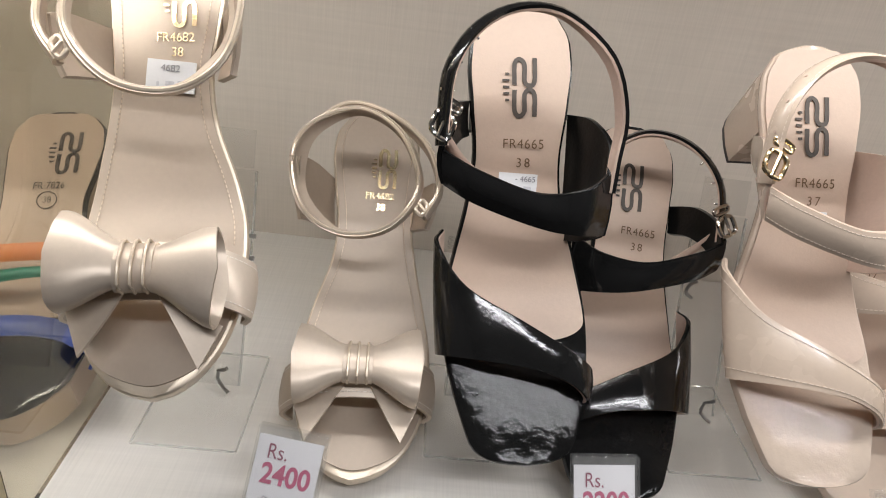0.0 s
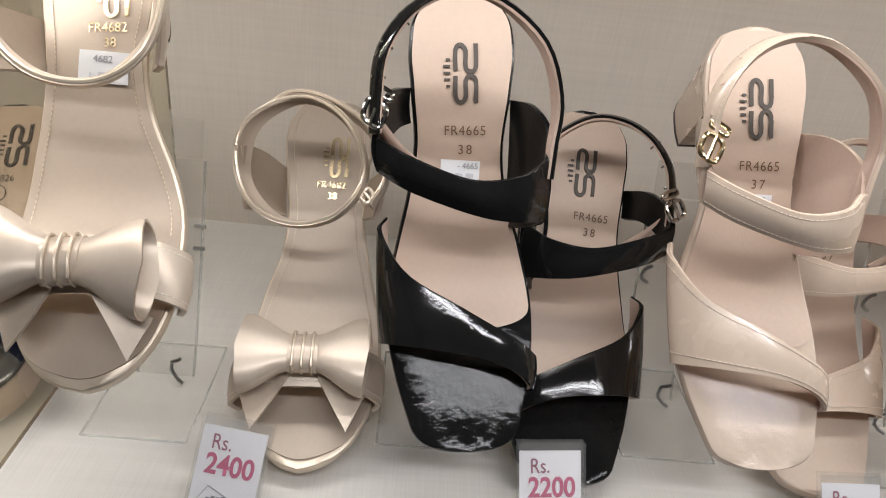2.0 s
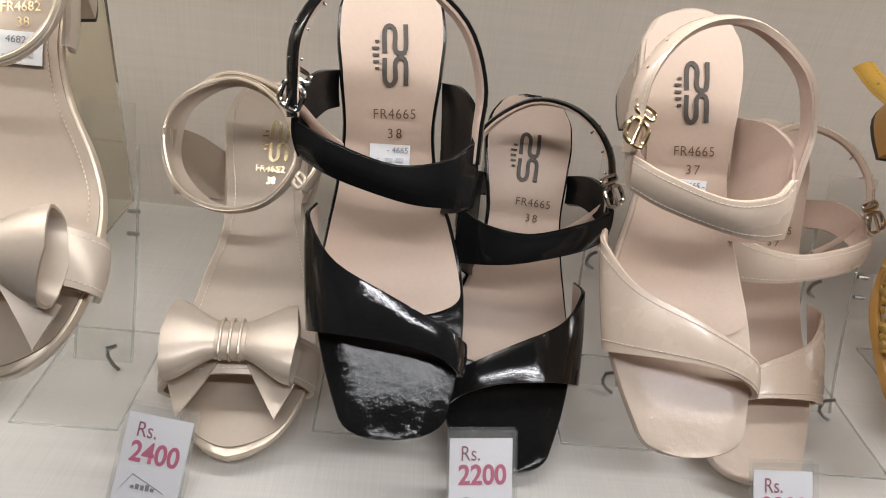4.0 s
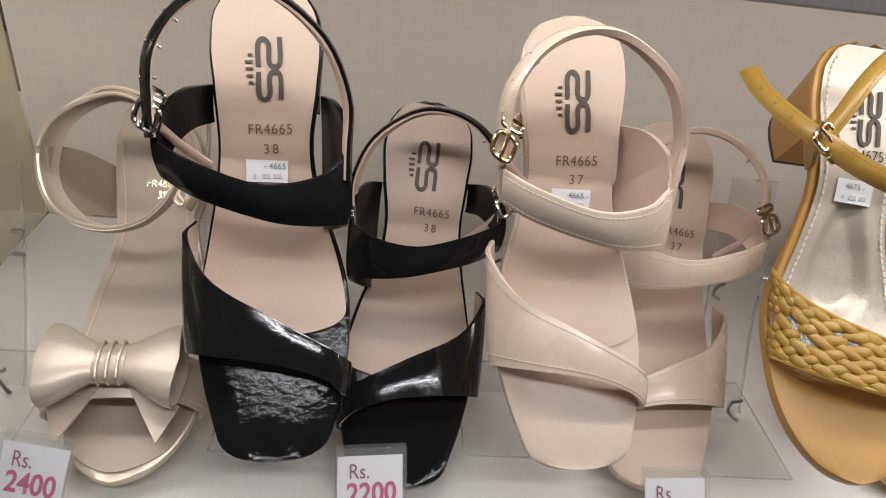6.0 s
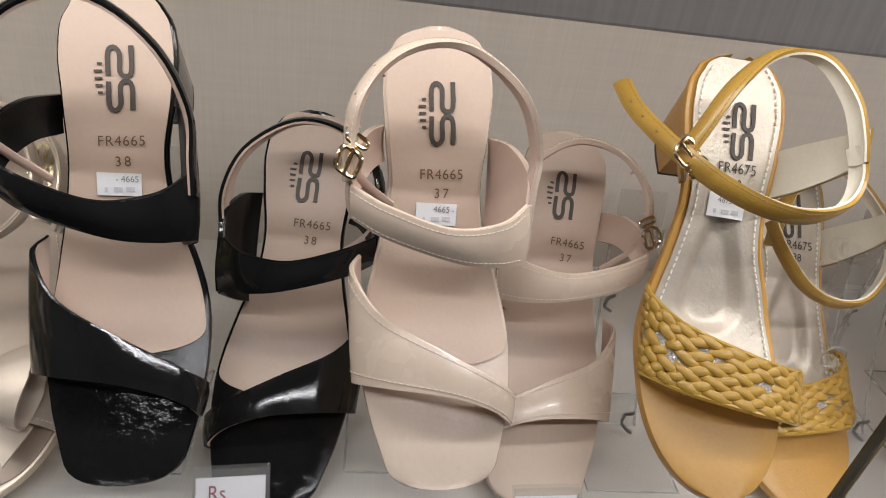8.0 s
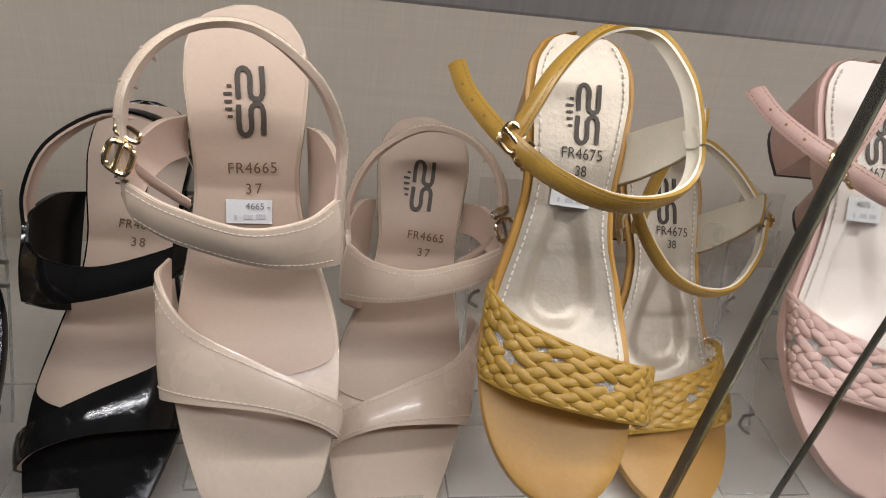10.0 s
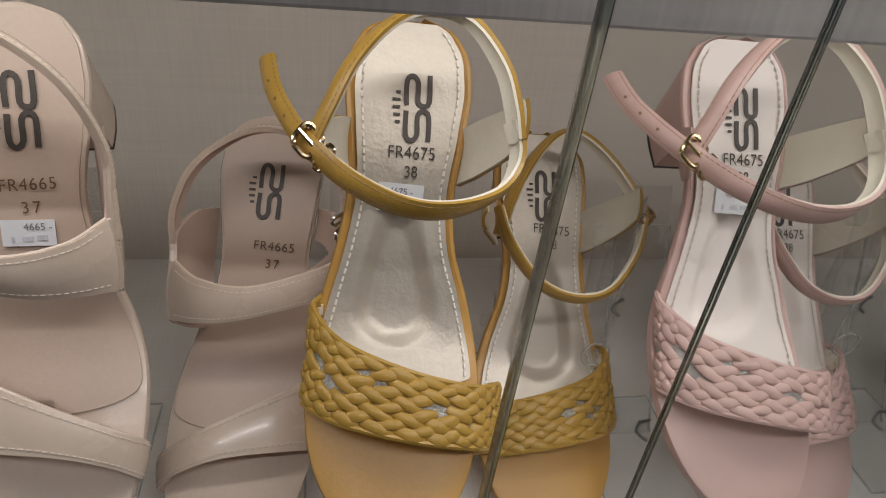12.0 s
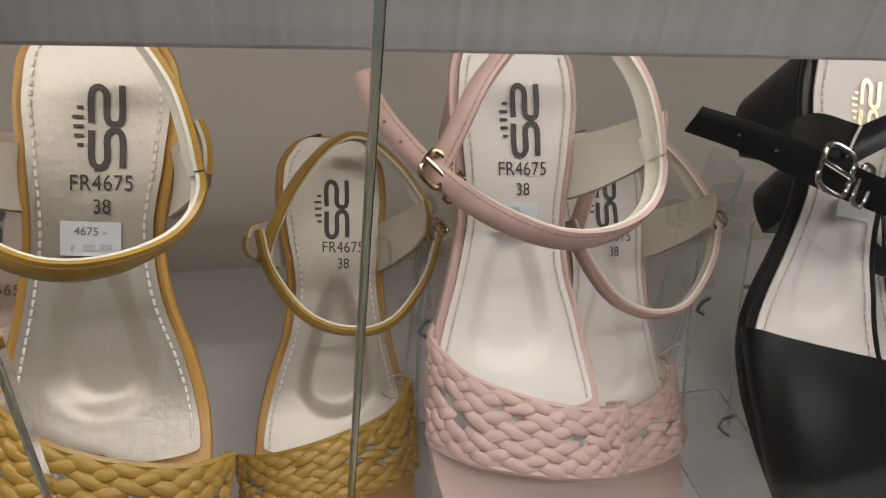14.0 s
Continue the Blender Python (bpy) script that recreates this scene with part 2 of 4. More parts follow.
def tube(bm, line, r, seg=8, closed=False):
    rings = []
    n = len(line)
    up = Vector((0.13, 0.31, 0.94))
    for i, p in enumerate(line):
        a = line[(i + 1) % n] if closed or i + 1 < n else p
        b = line[i - 1] if closed or i else p
        d = (a - b).normalized()
        x = d.cross(up).normalized()
        y = d.cross(x)
        rings.append([p + r * (math.cos(k * math.tau / seg) * x + math.sin(k * math.tau / seg) * y) for k in range(seg)])
    if closed:
        rings.append(rings[0])
    loft(bm, rings, cap=not closed)
    if closed:
        bmesh.ops.remove_doubles(bm, verts=bm.verts, dist=1e-6)


def sheet(bm, grid, thick, shift=0.0, closed=False):
    """A curved sheet of that thickness from rows of points (each row runs across); shift moves it along its normal."""
    n, m = len(grid), len(grid[0])
    outer, inner = [], []
    for i in range(n):
        ro, ri = [], []
        for j in range(m):
            if closed:
                a, b = grid[(i + 1) % n][j], grid[i - 1][j]
            else:
                a, b = grid[min(i + 1, n - 1)][j], grid[max(i - 1, 0)][j]
            c, d = grid[i][min(j + 1, m - 1)], grid[i][max(j - 1, 0)]
            nn = (a - b).cross(c - d)
            nn = nn.normalized() if nn.length > 1e-12 else Vector((0, 0, 1))
            ro.append(grid[i][j] + nn * (shift + thick / 2))
            ri.append(grid[i][j] + nn * (shift - thick / 2))
        outer.append(ro)
        inner.append(ri)
    rings = [o + q[::-1] for o, q in zip(outer, inner)]
    if closed:
        rings.append(rings[0])
    loft(bm, rings, cap=not closed)
    if closed:
        bmesh.ops.remove_doubles(bm, verts=bm.verts, dist=1e-6)


# ---- the last: shape that all sandals share ----
N_PROF = 200


def last_profile(seat=17.0, arch=28.0, spring=2.0):
    """Side line of a footbed from toe (0) to heel (1): angle, y and z for a length of 1."""
    y, z, rows = 0.0, 0.0, []
    for i in range(N_PROF + 1):
        s = i / N_PROF
        a = radians(-spring * (1 - smooth(0.0, 0.16, s)) + arch * smooth(0.30, 0.46, s) - (arch - seat) * smooth(0.60, 0.76, s))
        rows.append((a, y, z))
        y += math.cos(a) / N_PROF
        z += math.sin(a) / N_PROF
    return rows


PROF = last_profile()
CHORD = math.hypot(PROF[-1][1], PROF[-1][2])
CHORD_ANGLE = math.atan2(PROF[-1][2], PROF[-1][1])
HEEL_S = (1.0, 0.985, 0.95, 0.88, 0.78, 0.65, 0.55, 0.45, 0.34, 0.25)
HEEL_A = (0.006, 0.0165, 0.0245, 0.0285, 0.0275, 0.0262, 0.0300, 0.0355, 0.0405, 0.0405)
HEEL_B = (0.006, 0.0155, 0.0235, 0.0275, 0.0255, 0.0212, 0.0235, 0.0310, 0.0365, 0.0365)
TOE_S, TOE_A, TOE_B = 0.15, {"square": 0.0360, "round": 0.0360}, {"square": 0.0335, "round": 0.0335}


class Last:
    """Footbed of one sandal: toe at T, heel at H; flip 1 has its big-toe side at +x."""

    def __init__(self, T, H, flip=1, roll=0.0, toe="square", wide=1.0):
        T, H = Vector(T), Vector(H)
        self.L, self.flip, self.toe, self.wide = (H - T).length / CHORD, flip, toe, wide
        ey = (H - T).normalized()
        ex = Vector((1, 0, 0))
        ex = (ex - ex.dot(ey) * ey).normalized()
        ez = ex.cross(ey)
        c, s = math.cos(radians(roll)), math.sin(radians(roll))
        ex, ez = c * ex - s * ez, c * ez + s * ex
        ca, sa = math.cos(CHORD_ANGLE), math.sin(CHORD_ANGLE)
        by, bz = ca * ey - sa * ez, sa * ey + ca * ez
        self.m = Matrix(((ex.x, by.x, bz.x, T.x), (ex.y, by.y, bz.y, T.y), (ex.z, by.z, bz.z, T.z), (0, 0, 0, 1)))
        S = np.array(HEEL_S + (TOE_S,))[::-1]
        self.S, self.A, self.B = S, np.array(HEEL_A + (TOE_A[toe],))[::-1] * wide, np.array(HEEL_B + (TOE_B[toe],))[::-1] * wide

    def at(self, x, s, h=0.0):
        """Point x across (big-toe side positive), s from toe to heel, h above the bed."""
        c = min(max(s, 0.0), 1.0)
        k = c * N_PROF
        i = min(int(k), N_PROF - 1)
        a, y, z = [p + (q - p) * (k - i) for p, q in zip(PROF[i], PROF[i + 1])]
        e = (s - c) * self.L
        return Vector((x * self.flip, y * self.L - h * math.sin(a) + e * math.cos(a), z * self.L + h * math.cos(a) + e * math.sin(a)))

    def angle(self, s):
        return PROF[int(min(max(s, 0.0), 1.0) * N_PROF)][0]

    def widths(self, s):
        """Half widths on the little-toe and the big-toe side; cubic between the stations."""
        out = []
        toe = 1.0
        if s < 0.15 and self.toe == "square":
            toe = (0.68 + 0.32 * (max(s, 0.0) / 0.15) ** 0.9) * (1 - (1 - min(max(s, 0.0) / 0.055, 1.0)) ** 2.6) ** (1 / 2.6)
            s = 0.15
        elif s < 0.25 and self.toe == "round":
            toe = (1 - (1 - max(s, 0.0) / 0.25) ** 2.0) ** 0.5
            s = 0.25
        for T in (self.A, self.B):
            i = int(np.clip(np.searchsorted(self.S, s) - 1, 0, len(self.S) - 2))
            d = np.gradient(T, self.S)
            w = self.S[i + 1] - self.S[i]
            t = (s - self.S[i]) / w
            v = (2 * t ** 3 - 3 * t ** 2 + 1) * T[i] + (t ** 3 - 2 * t ** 2 + t) * w * d[i] + (3 * t ** 2 - 2 * t ** 3) * T[i + 1] + (t ** 3 - t ** 2) * w * d[i + 1]
            out.append(float(max(v * toe, 0.003)))
        return out

    def stations(self, n, lo=0.0, hi=1.0):
        return [lo + (hi - lo) * (0.5 - 0.5 * math.cos(math.pi * k / n)) for k in range(n + 1)]


def sole(last, mat, parent, name="sole", thick=0.0075, low=0.0, grow=0.0, dish=0.0, label=""):
    """The footbed's body, with rounded edges."""
    bm = bmesh.new()
    rings = []
    for s in last.stations(44):
        a, b = last.widths(s)
        a, b = a + grow, b + grow
        t = thick * (1 - 0.3 * smooth(0.4, 0.6, s))
        mid = 0.0011 * smooth(0.0, 0.09, s) * (1 - smooth(0.2, 0.28, s)) - 0.0004 - dish * smooth(0.27, 0.33, s)
        prof = ((-a + 0.0022, 0.0), (-a + 0.0006, -0.0006), (-a, -0.0022), (-a + 0.0006, -t + 0.001), (-a + 0.002, -t), (b - 0.002, -t), (b - 0.0006, -t + 0.001), (b, -0.0022), (b - 0.0006, -0.0006), (b - 0.0022, 0.0), (b * 0.55, mid * 0.75), (0.0, mid), (-a * 0.55, mid * 0.75))
        rings.append([last.at(x, s, h + low) for x, h in prof])
    loft(bm, rings)
    return part(name, bm, mat, parent, label)


def insole(last, mat, parent, lo, inset=0.003, blunt=0.05, slant=0.0, label="", cup=0.0, rim_at=0.330):
    """The pad glued on the footbed; its toe end is a rounded U, slanted across by slant."""
    bm = bmesh.new()
    grid = []
    for s in last.stations(110, lo, 0.988):
        f = min((s - lo) / blunt, 1.0)
        k = max(1 - (1 - f) ** 2.6, 0.0) ** 0.5 if blunt else 1.0
        a, b = last.widths(s)
        a, b = (a - inset) * k + 0.001, (b - inset) * k + 0.001
        row = []
        for j in range(33):
            u = j / 32
            x = -a + (a + b) * u
            ss = s + slant * (u - 0.5) * (1 - smooth(lo, lo + 0.25, s))
            away = math.hypot((2 * u - 1) / 0.60, (ss - rim_at - 0.085) / (0.085 if ss < rim_at + 0.085 else 0.22))
            hollow = cup * (1 - smooth(0.62, 1.12, away))
            row.append(last.at(x, ss, 0.0008 - hollow))
        grid.append(row)
    sheet(bm, grid, 0.0009)
    return part("insole", bm, mat, parent, label)


def pad_stitching(last, mat, parent, lo, inset=0.006, step=0.0048, r=0.00056):
    """Short stitches along both sides of the pad and round the heel."""
    bm = bmesh.new()
    for side in (0, 1):
        pts = []
        for k in range(400):
            s = lo + (0.975 - lo) * k / 399
            w = last.widths(s)[side] - inset
            pts.append(last.at(w * (1 if side else -1), s, 0.0019))
        stitch_line(bm, pts, step, r)
    return tagged(part("stitching", bm, mat, parent), kind="stuff")


def stitch_line(bm, pts, step, r=0.00042):
    run = 0.0
    start = pts[0]
    for p, q in zip(pts, pts[1:]):
        run += (q - p).length
        if run >= step:
            d = (q - start)
            if d.length > 1e-5:
                dn = d.normalized()
                side = dn.cross(Vector((0.2, -0.3, 0.93))).normalized() * r
                up = side.cross(dn)
                a, b = start + d * 0.14, start + d * 0.76
                ring = [[c + side * x + up * y for x, y in ((-1, 0), (-0.6, 1), (0.6, 1), (1, 0), (0, -1))] for c in (a, b)]
                loft(bm, ring)
            run, start = 0.0, q


def heel_block(last, mat, parent, lo=0.79, base=0.78, grow=0.0, cap=M_RUBBER, lean=0.0):
    """A block heel under the seat, with its rubber tip."""
    def ring(f):
        pts = []
        ss = last.stations(9, lo, 0.998)
        for side, order in ((0, ss), (1, ss[::-1])):
            for s in order:
                w = last.widths(s)[side] - 0.0012 + grow
                x = w * (1 if side else -1)
                p = last.at(x, s, -0.006)
                mid = last.at(0, (lo + 1) / 2, -0.006)
                k = 1 - (1 - base) * f
                q = Vector((p.x * k, mid.y + (p.y - mid.y) * k - lean * f, 0))
                q.z = p.z + (-0.0075 - p.z) * f
                pts.append(q)
        return pts
    bm = bmesh.new()
    loft(bm, [ring(f) for f in (0.0, 0.12, 0.35, 0.65, 0.93)])
    heel = part("heel", bm, mat, parent)
    bm = bmesh.new()
    loft(bm, [ring(f) for f in (0.931, 1.0)])
    part("heel_tip", bm, cap, heel)
    return heel


def strap(last, name, mat, parent, top, bottom, n=30, thick=0.0017, crown=0.0015, lining=None, label="", thread=None, m=5, closed=False, edge=None):
    """A leather strap between two edge lines of (x, s, h); with a lining inside and stitches along its edges."""
    a = spline([last.at(*q) for q in top], n, closed)
    b = spline([last.at(*q) for q in bottom], n, closed)
    grid = [[p.lerp(q, j / (m - 1)) for j in range(m)] for p, q in zip(a, b)]
    mid = sum((p for r in grid for p in r), Vector()) / (n * m)
    core = last.at(0, sum(q[1] for q in top) / len(top), 0.0) if not closed else mid
    # outward sense
    r0 = grid[n // 2]
    nn = (grid[n // 2 + 1][0] - grid[n // 2 - 1][0]).cross(r0[-1] - r0[0])
    sign = 1 if nn.dot(r0[m // 2] - core) > 0 else -1
    for i in range(n):
        i1, i0 = ((i + 1) % n, i - 1) if closed else (min(i + 1, n - 1), max(i - 1, 0))
        nv = (grid[i1][m // 2] - grid[i0][m // 2]).cross(grid[i][-1] - grid[i][0]).normalized() * sign
        for j in range(m):
            u = 2 * j / (m - 1) - 1
            grid[i][j] = grid[i][j] + nv * crown * (1 - u * u)
    bm = bmesh.new()
    sheet(bm, grid, thick, sign * thick * 0.5, closed)
    ob = part(name, bm, mat, parent, label)
    if lining:
        bm = bmesh.new()
        sheet(bm, grid, thick * 0.7, -sign * thick * 0.4, closed)
        part("lining", bm, lining, ob)
    if thread:
        bm = bmesh.new()
        for k in (0.10, 0.90):
            line = []
            for i in range(n - 1):
                for t in (0.0, 0.25, 0.5, 0.75):
                    p = grid[i][0].lerp(grid[i][-1], k).lerp(grid[i + 1][0].lerp(grid[i + 1][-1], k), t)
                    i1 = min(i + 1, n - 1)
                    nv = (grid[i1][m // 2] - grid[i1 - 1][m // 2]).cross(grid[i][-1] - grid[i][0]).normalized() * sign
                    line.append(p + nv * (thick + 0.0005 * 1.0))
            stitch_line(bm, line, 0.0021, 0.00026)
        tagged(part("stitching", bm, thread, ob), kind="stuff")
    if edge:
        bm = bmesh.new()
        tube(bm, [r[0] for r in grid], 0.0010, 6)
        part("piping", bm, edge, ob)
    return ob


def ribbon(last, name, mat, parent, line, width, phi, centre=(0.0, 0.77), eyelets=(), eyelet_mat=None, **kw):
    """A narrow strap along (x, s, h) points; phi, one angle or one a point, leans its width: 90 upright, under 90 its top edge leans
    away from the centre of the foot, over 90 towards it."""
    phis = phi if isinstance(phi, (list, tuple)) else [phi] * len(line)
    n = len(line)
    widths = width if isinstance(width, (list, tuple)) else [width] * n
    top, low = [], []
    for i, ((x, s, h), f, width) in enumerate(zip(line, phis, widths)):
        a, b = line[min(i + 1, n - 1)], line[max(i - 1, 0)]
        tx, ty = a[0] - b[0], (a[1] - b[1]) * last.L
        k = math.hypot(tx, ty) or 1.0
        ox, oy = ty / k, -tx / k
        if ox * (x - centre[0]) + oy * (s - centre[1]) * last.L < 0:
            ox, oy = -ox, -oy
        c, d = math.cos(radians(f)) * width / 2, math.sin(radians(f)) * width / 2
        top.append((x + ox * c, s + oy * c / last.L, h + d))
        low.append((x - ox * c, s - oy * c / last.L, h - d))
    ob = strap(last, name, mat, parent, top, low, **kw)
    if eyelets:
        a, b = spline([last.at(*p) for p in top], 101), spline([last.at(*p) for p in low], 101)
        for f in eyelets:
            i = int(f * 100)
            p = (a[i] + b[i]) / 2
            nn = (a[min(i + 1, 100)] - a[max(i - 1, 0)]).cross(b[i] - a[i]).normalized()
            bm = bmesh.new()
            tube(bm, [p - nn * 0.0036, p + nn * 0.0036], 0.00075, 10)
            part("eyelet", bm, eyelet_mat, ob)
    return ob


def buckle(last, parent, x, s, h, mat, size=0.013, turn=0.0, tall=1.25):
    """A frame buckle with its prong and keeper."""
    def ring(cx, w, t, r, n=24):
        out = []
        for k in range(n):
            a = math.tau * k / n
            u, v = math.cos(a), math.sin(a)
            f = (abs(u) ** 4 + abs(v) ** 4) ** -0.25
            c, d = u * f * w / 2 + cx, v * f * t / 2
            ct, st = math.cos(radians(turn)), math.sin(radians(turn))
            out.append(last.at(x + c * ct - d * st, s + (c * st + d * ct) / last.L, h + 0.0022))
        return out
    bm = bmesh.new()
    tube(bm, ring(0, size, size * tall, 0.001), 0.0013, 8, True)
    ob = part("buckle", bm, mat, parent)
    bm = bmesh.new()
    ct, st = math.cos(radians(turn)), math.sin(radians(turn))
    tube(bm, [last.at(x + u * size * ct, s + u * size * st / last.L, h + 0.0034) for u in (-0.55, -0.2, 0.2, 0.55)], 0.0010, 7)
    part("prong", bm, mat, ob)
    bm = bmesh.new()
    tube(bm, ring(size * 0.95, size * 0.4, size * tall * 0.95, 0.0008), 0.0011, 7, True)
    part("keeper", bm, mat, ob)
    return ob


def lettering(last, body, size, mat, parent, x, s, h=0.0022, squeeze=1.0, spacing=1.0, name="lettering", turn=0.0, label=""):
    """Printed words that lie on the pad and read with the toe towards the reader."""
    cu = bpy.data.curves.new("words", "FONT")
    cu.body, cu.size, cu.align_x, cu.align_y, cu.space_character = body, size, "CENTER", "CENTER", spacing
    tmp = bpy.data.objects.new("words", cu)
    scene.collection.objects.link(tmp)
    me = bpy.data.meshes.new_from_object(tmp.evaluated_get(bpy.context.evaluated_depsgraph_get()))
    bpy.data.objects.remove(tmp)
    c, d = math.cos(radians(turn)), math.sin(radians(turn))
    for v in me.vertices:
        px, py = v.co.x * squeeze, v.co.y
        px, py = px * c - py * d, px * d + py * c
        q = last.at(0.0, s + py / last.L, h)
        q.x = x * last.flip + px
        v.co = q
    me.name = name
    me.materials.clear()
    me.materials.append(mat)
    ob = new(name, me)
    ob.parent = parent
    if label:
        ob["label"] = label
    return ob


def bed_plate(last, name, mat, parent, x, s, w, d, h=0.0024, thick=0.0004, turn=0.0, label=""):
    """A thin card that lies on the pad."""
    bm = bmesh.new()
    c, sn = math.cos(radians(turn)), math.sin(radians(turn))
    grid = []
    for i in range(5):
        row = []
        for j in range(3):
            u, v = (j / 2 - 0.5) * w, (i / 4 - 0.5) * d
            q = last.at(0, s + (u * sn + v * c) / last.L, h)
            q.x = x * last.flip + u * c - v * sn
            row.append(q)
        grid.append(row)
    sheet(bm, grid, thick)
    return part(name, bm, mat, parent, label)


def sticker_bars(last, parent, x, s, turn):
    """The sticker's second printed line, as plain bars."""
    for k, w in enumerate((0.0012, 0.0040, 0.0040)):
        bed_plate(last, "printed_bar", M_FAINT_INK, parent, x + (-0.0062 + k * 0.0056) * last.flip, s, w, 0.0022, h=0.0029, thick=0.0002, turn=turn)


def maker_mark(last, mat, parent, x, s, size=1.0):
    """The maker's printed mark as plain hooked strokes, and its name as plain bars beside it."""
    bm = bmesh.new()
    w, r, step = 0.0095 * size, 0.0022 * size, 0.0140 * size

    def stroke(pts, half):
        line = spline([Vector(p) for p in pts], 22)
        grid = []
        for i, p in enumerate(line):
            d = (line[min(i + 1, 21)] - line[max(i - 1, 0)]).normalized()
            nrm = Vector((-d.y, d.x, 0)) * half
            row = []
            for q in (p - nrm, p + nrm):
                b = last.at(0, s + q.y / last.L, 0.0020)
                b.x = x * last.flip + q.x
                row.append(b)
            grid.append(row)
        sheet(bm, grid, 0.0003)
    half = 0.00105 * size
    e = w / 2
    stroke([(e, step, 0), (e, step * 0.2, 0), (e * 0.5, step * 0.06, 0), (0.0, step * 0.2, 0), (0.0, step * 0.75, 0), (-e * 0.5, step * 0.95, 0), (-e, step * 0.78, 0), (-e, step * 0.08, 0)], half)
    stroke([(e, -step * 0.98, 0), (e, -step * 0.25, 0), (e * 0.5, -step * 0.08, 0), (0.0, -step * 0.25, 0), (0.0, -step * 0.8, 0), (-e * 0.5, -step * 0.98, 0), (-e, -step * 0.8, 0), (-e, -step * 0.1, 0)], half)
    for k, hgt in enumerate((0.35, 0.9, 0.8, 0.7, 0.35)):
        q0 = 0.0062 * size - k * 0.0031 * size
        grid = []
        for yy in (q0 + 0.00055 * size, q0 - 0.00055 * size):
            row = []
            for xx in (-0.0082 * size - 0.0026 * size * hgt, -0.0082 * size + 0.0010 * size):
                b = last.at(0, s + yy / last.L, 0.0020)
                b.x = x * last.flip + xx
                row.append(b)
            grid.append(row)
        sheet(bm, grid, 0.0003)
    return part("maker_mark", bm, mat, parent, "printed maker's mark of plain strokes")


# ---- setting: shop room and display bay ----
def slab(name, lo, hi, mat, label, bevel=0.0):
    return tagged(link_mesh(name, box_bm(lo, hi, bevel), mat, shade=False), label, "", "", "structure")


X0, X1 = -0.62, 1.30
slab("shelf_board", (X0, FRONT, -0.028), (X1, BACK, 0.0), M_FLOOR, "white linen-grain laminate shelf board under the sandals", 0.001)
slab("wall_back_panel", (X0, BACK, -0.03), (X1, BACK + 0.02, 0.72), M_BACK, "beige linen-grain back panel of the display bay")
slab("fascia", (X0, FASCIA_Y, FASCIA_Z), (X1, FASCIA_Y + 0.020, 0.46), M_FASCIA, "grey linen-grain fascia above the shelf opening", 0.0012)
# out of view; its dark colour keeps bounce light off the sandals
slab("ceiling_board", (X0, FASCIA_Y + 0.021, TOP_Z), (X1, BACK - 0.001, TOP_Z + 0.025), M_SOFFIT, "unseen board above the shelf, its grey darkened to cut bounce light")
slab("wall_bay_left", (X0 - 0.02, FRONT, -1.0), (X0 - 0.001, BACK, 0.72), M_POST, "side panel that closes the neighbouring bay")
slab("wall_bay_right", (X1 + 0.001, FRONT, -1.0), (X1 + 0.02, BACK, 0.72), M_POST, "side panel that closes the bay")
slab("wall_below_shelf", (X0, FRONT + 0.012, -1.0), (X1, BACK, -0.029), M_FASCIA, "closed grey cabinet front below the shelf")
slab("wall_above_fascia", (X0, FASCIA_Y, 0.461), (X1, BACK, 1.70), M_FASCIA, "closed grey cabinet front above the fascia")
slab("floor", (-1.6, -2.2, -1.05), (2.4, 0.6, -1.0), M_SHOP_FLOOR, "grey tiled shop floor")
slab("ceiling", (-1.6, -2.2, 1.70), (2.4, 0.6, 1.75), M_CEIL, "white shop ceiling")
slab("wall_shop_south", (-1.6, -2.25, -1.0), (2.4, -2.2, 1.7), M_WALL, "plain light shop wall")
slab("wall_shop_west", (-1.65, -2.2, -1.0), (-1.6, 0.6, 1.7), M_WALL, "plain light shop wall")
slab("wall_shop_east", (2.4, -2.2, -1.0), (2.45, 0.6, 1.7), M_WALL, "plain light shop wall")
slab("wall_shop_north_west", (-1.6, BACK + 0.021, -1.0), (X0 - 0.021, 0.6, 1.7), M_WALL, "plain light shop wall")
slab("wall_shop_north_east", (X1 + 0.021, BACK + 0.021, -1.0), (2.4, 0.6, 1.7), M_WALL, "plain light shop wall")


def glass_divider():
    t = thing("glass_divider", "upright bronze-tinted glass panel that divides two bays", "glass panel", kind="structure")
    g = part("pane", box_bm((LEFT - 0.006, FRONT + 0.012, 0.0005), (LEFT, BACK - 0.0005, TOP_Z - 0.0005)), M_BRONZE, t)
    g.visible_shadow = False
    part("front_post", box_bm((LEFT - 0.034, FRONT - 0.006, 0.0005), (LEFT + 0.001, FRONT + 0.011, FASCIA_Z + 0.05), 0.0015), M_POST, t, "yellow-beige edging post")
    return t


glass_divider()


def sliding_pane(x, y, width, thick, lean, label):
    t = thing("sliding_glass_door", label, "glass door", "sliding glass doors", "structure")
    slope = Matrix(((1, 0, lean, 0), (0, 1, 0, 0), (0, 0, 1, 0), (0, 0, 0, 1)))
    g = part("pane", box_bm((x + 0.0017, y, -0.02), (x + width, y + thick, 0.62)), M_GLASS, t)
    g.visible_shadow = False
    g.data.transform(slope)
    edge = part("polished_edge", box_bm((x, y, -0.02), (x + 0.0016, y + thick, 0.62), 0.0004), M_EDGE, t, "dark green polished glass edge")
    edge.data.transform(slope)
    return t


sliding_pane(0.3790, 0.1915, 0.80, 0.0052, 0.0267, "clear sliding glass door with a dark green edge")
sliding_pane(0.4440, 0.2095, 0.80, 0.0022, 0.0202, "second clear sliding glass door behind the first")


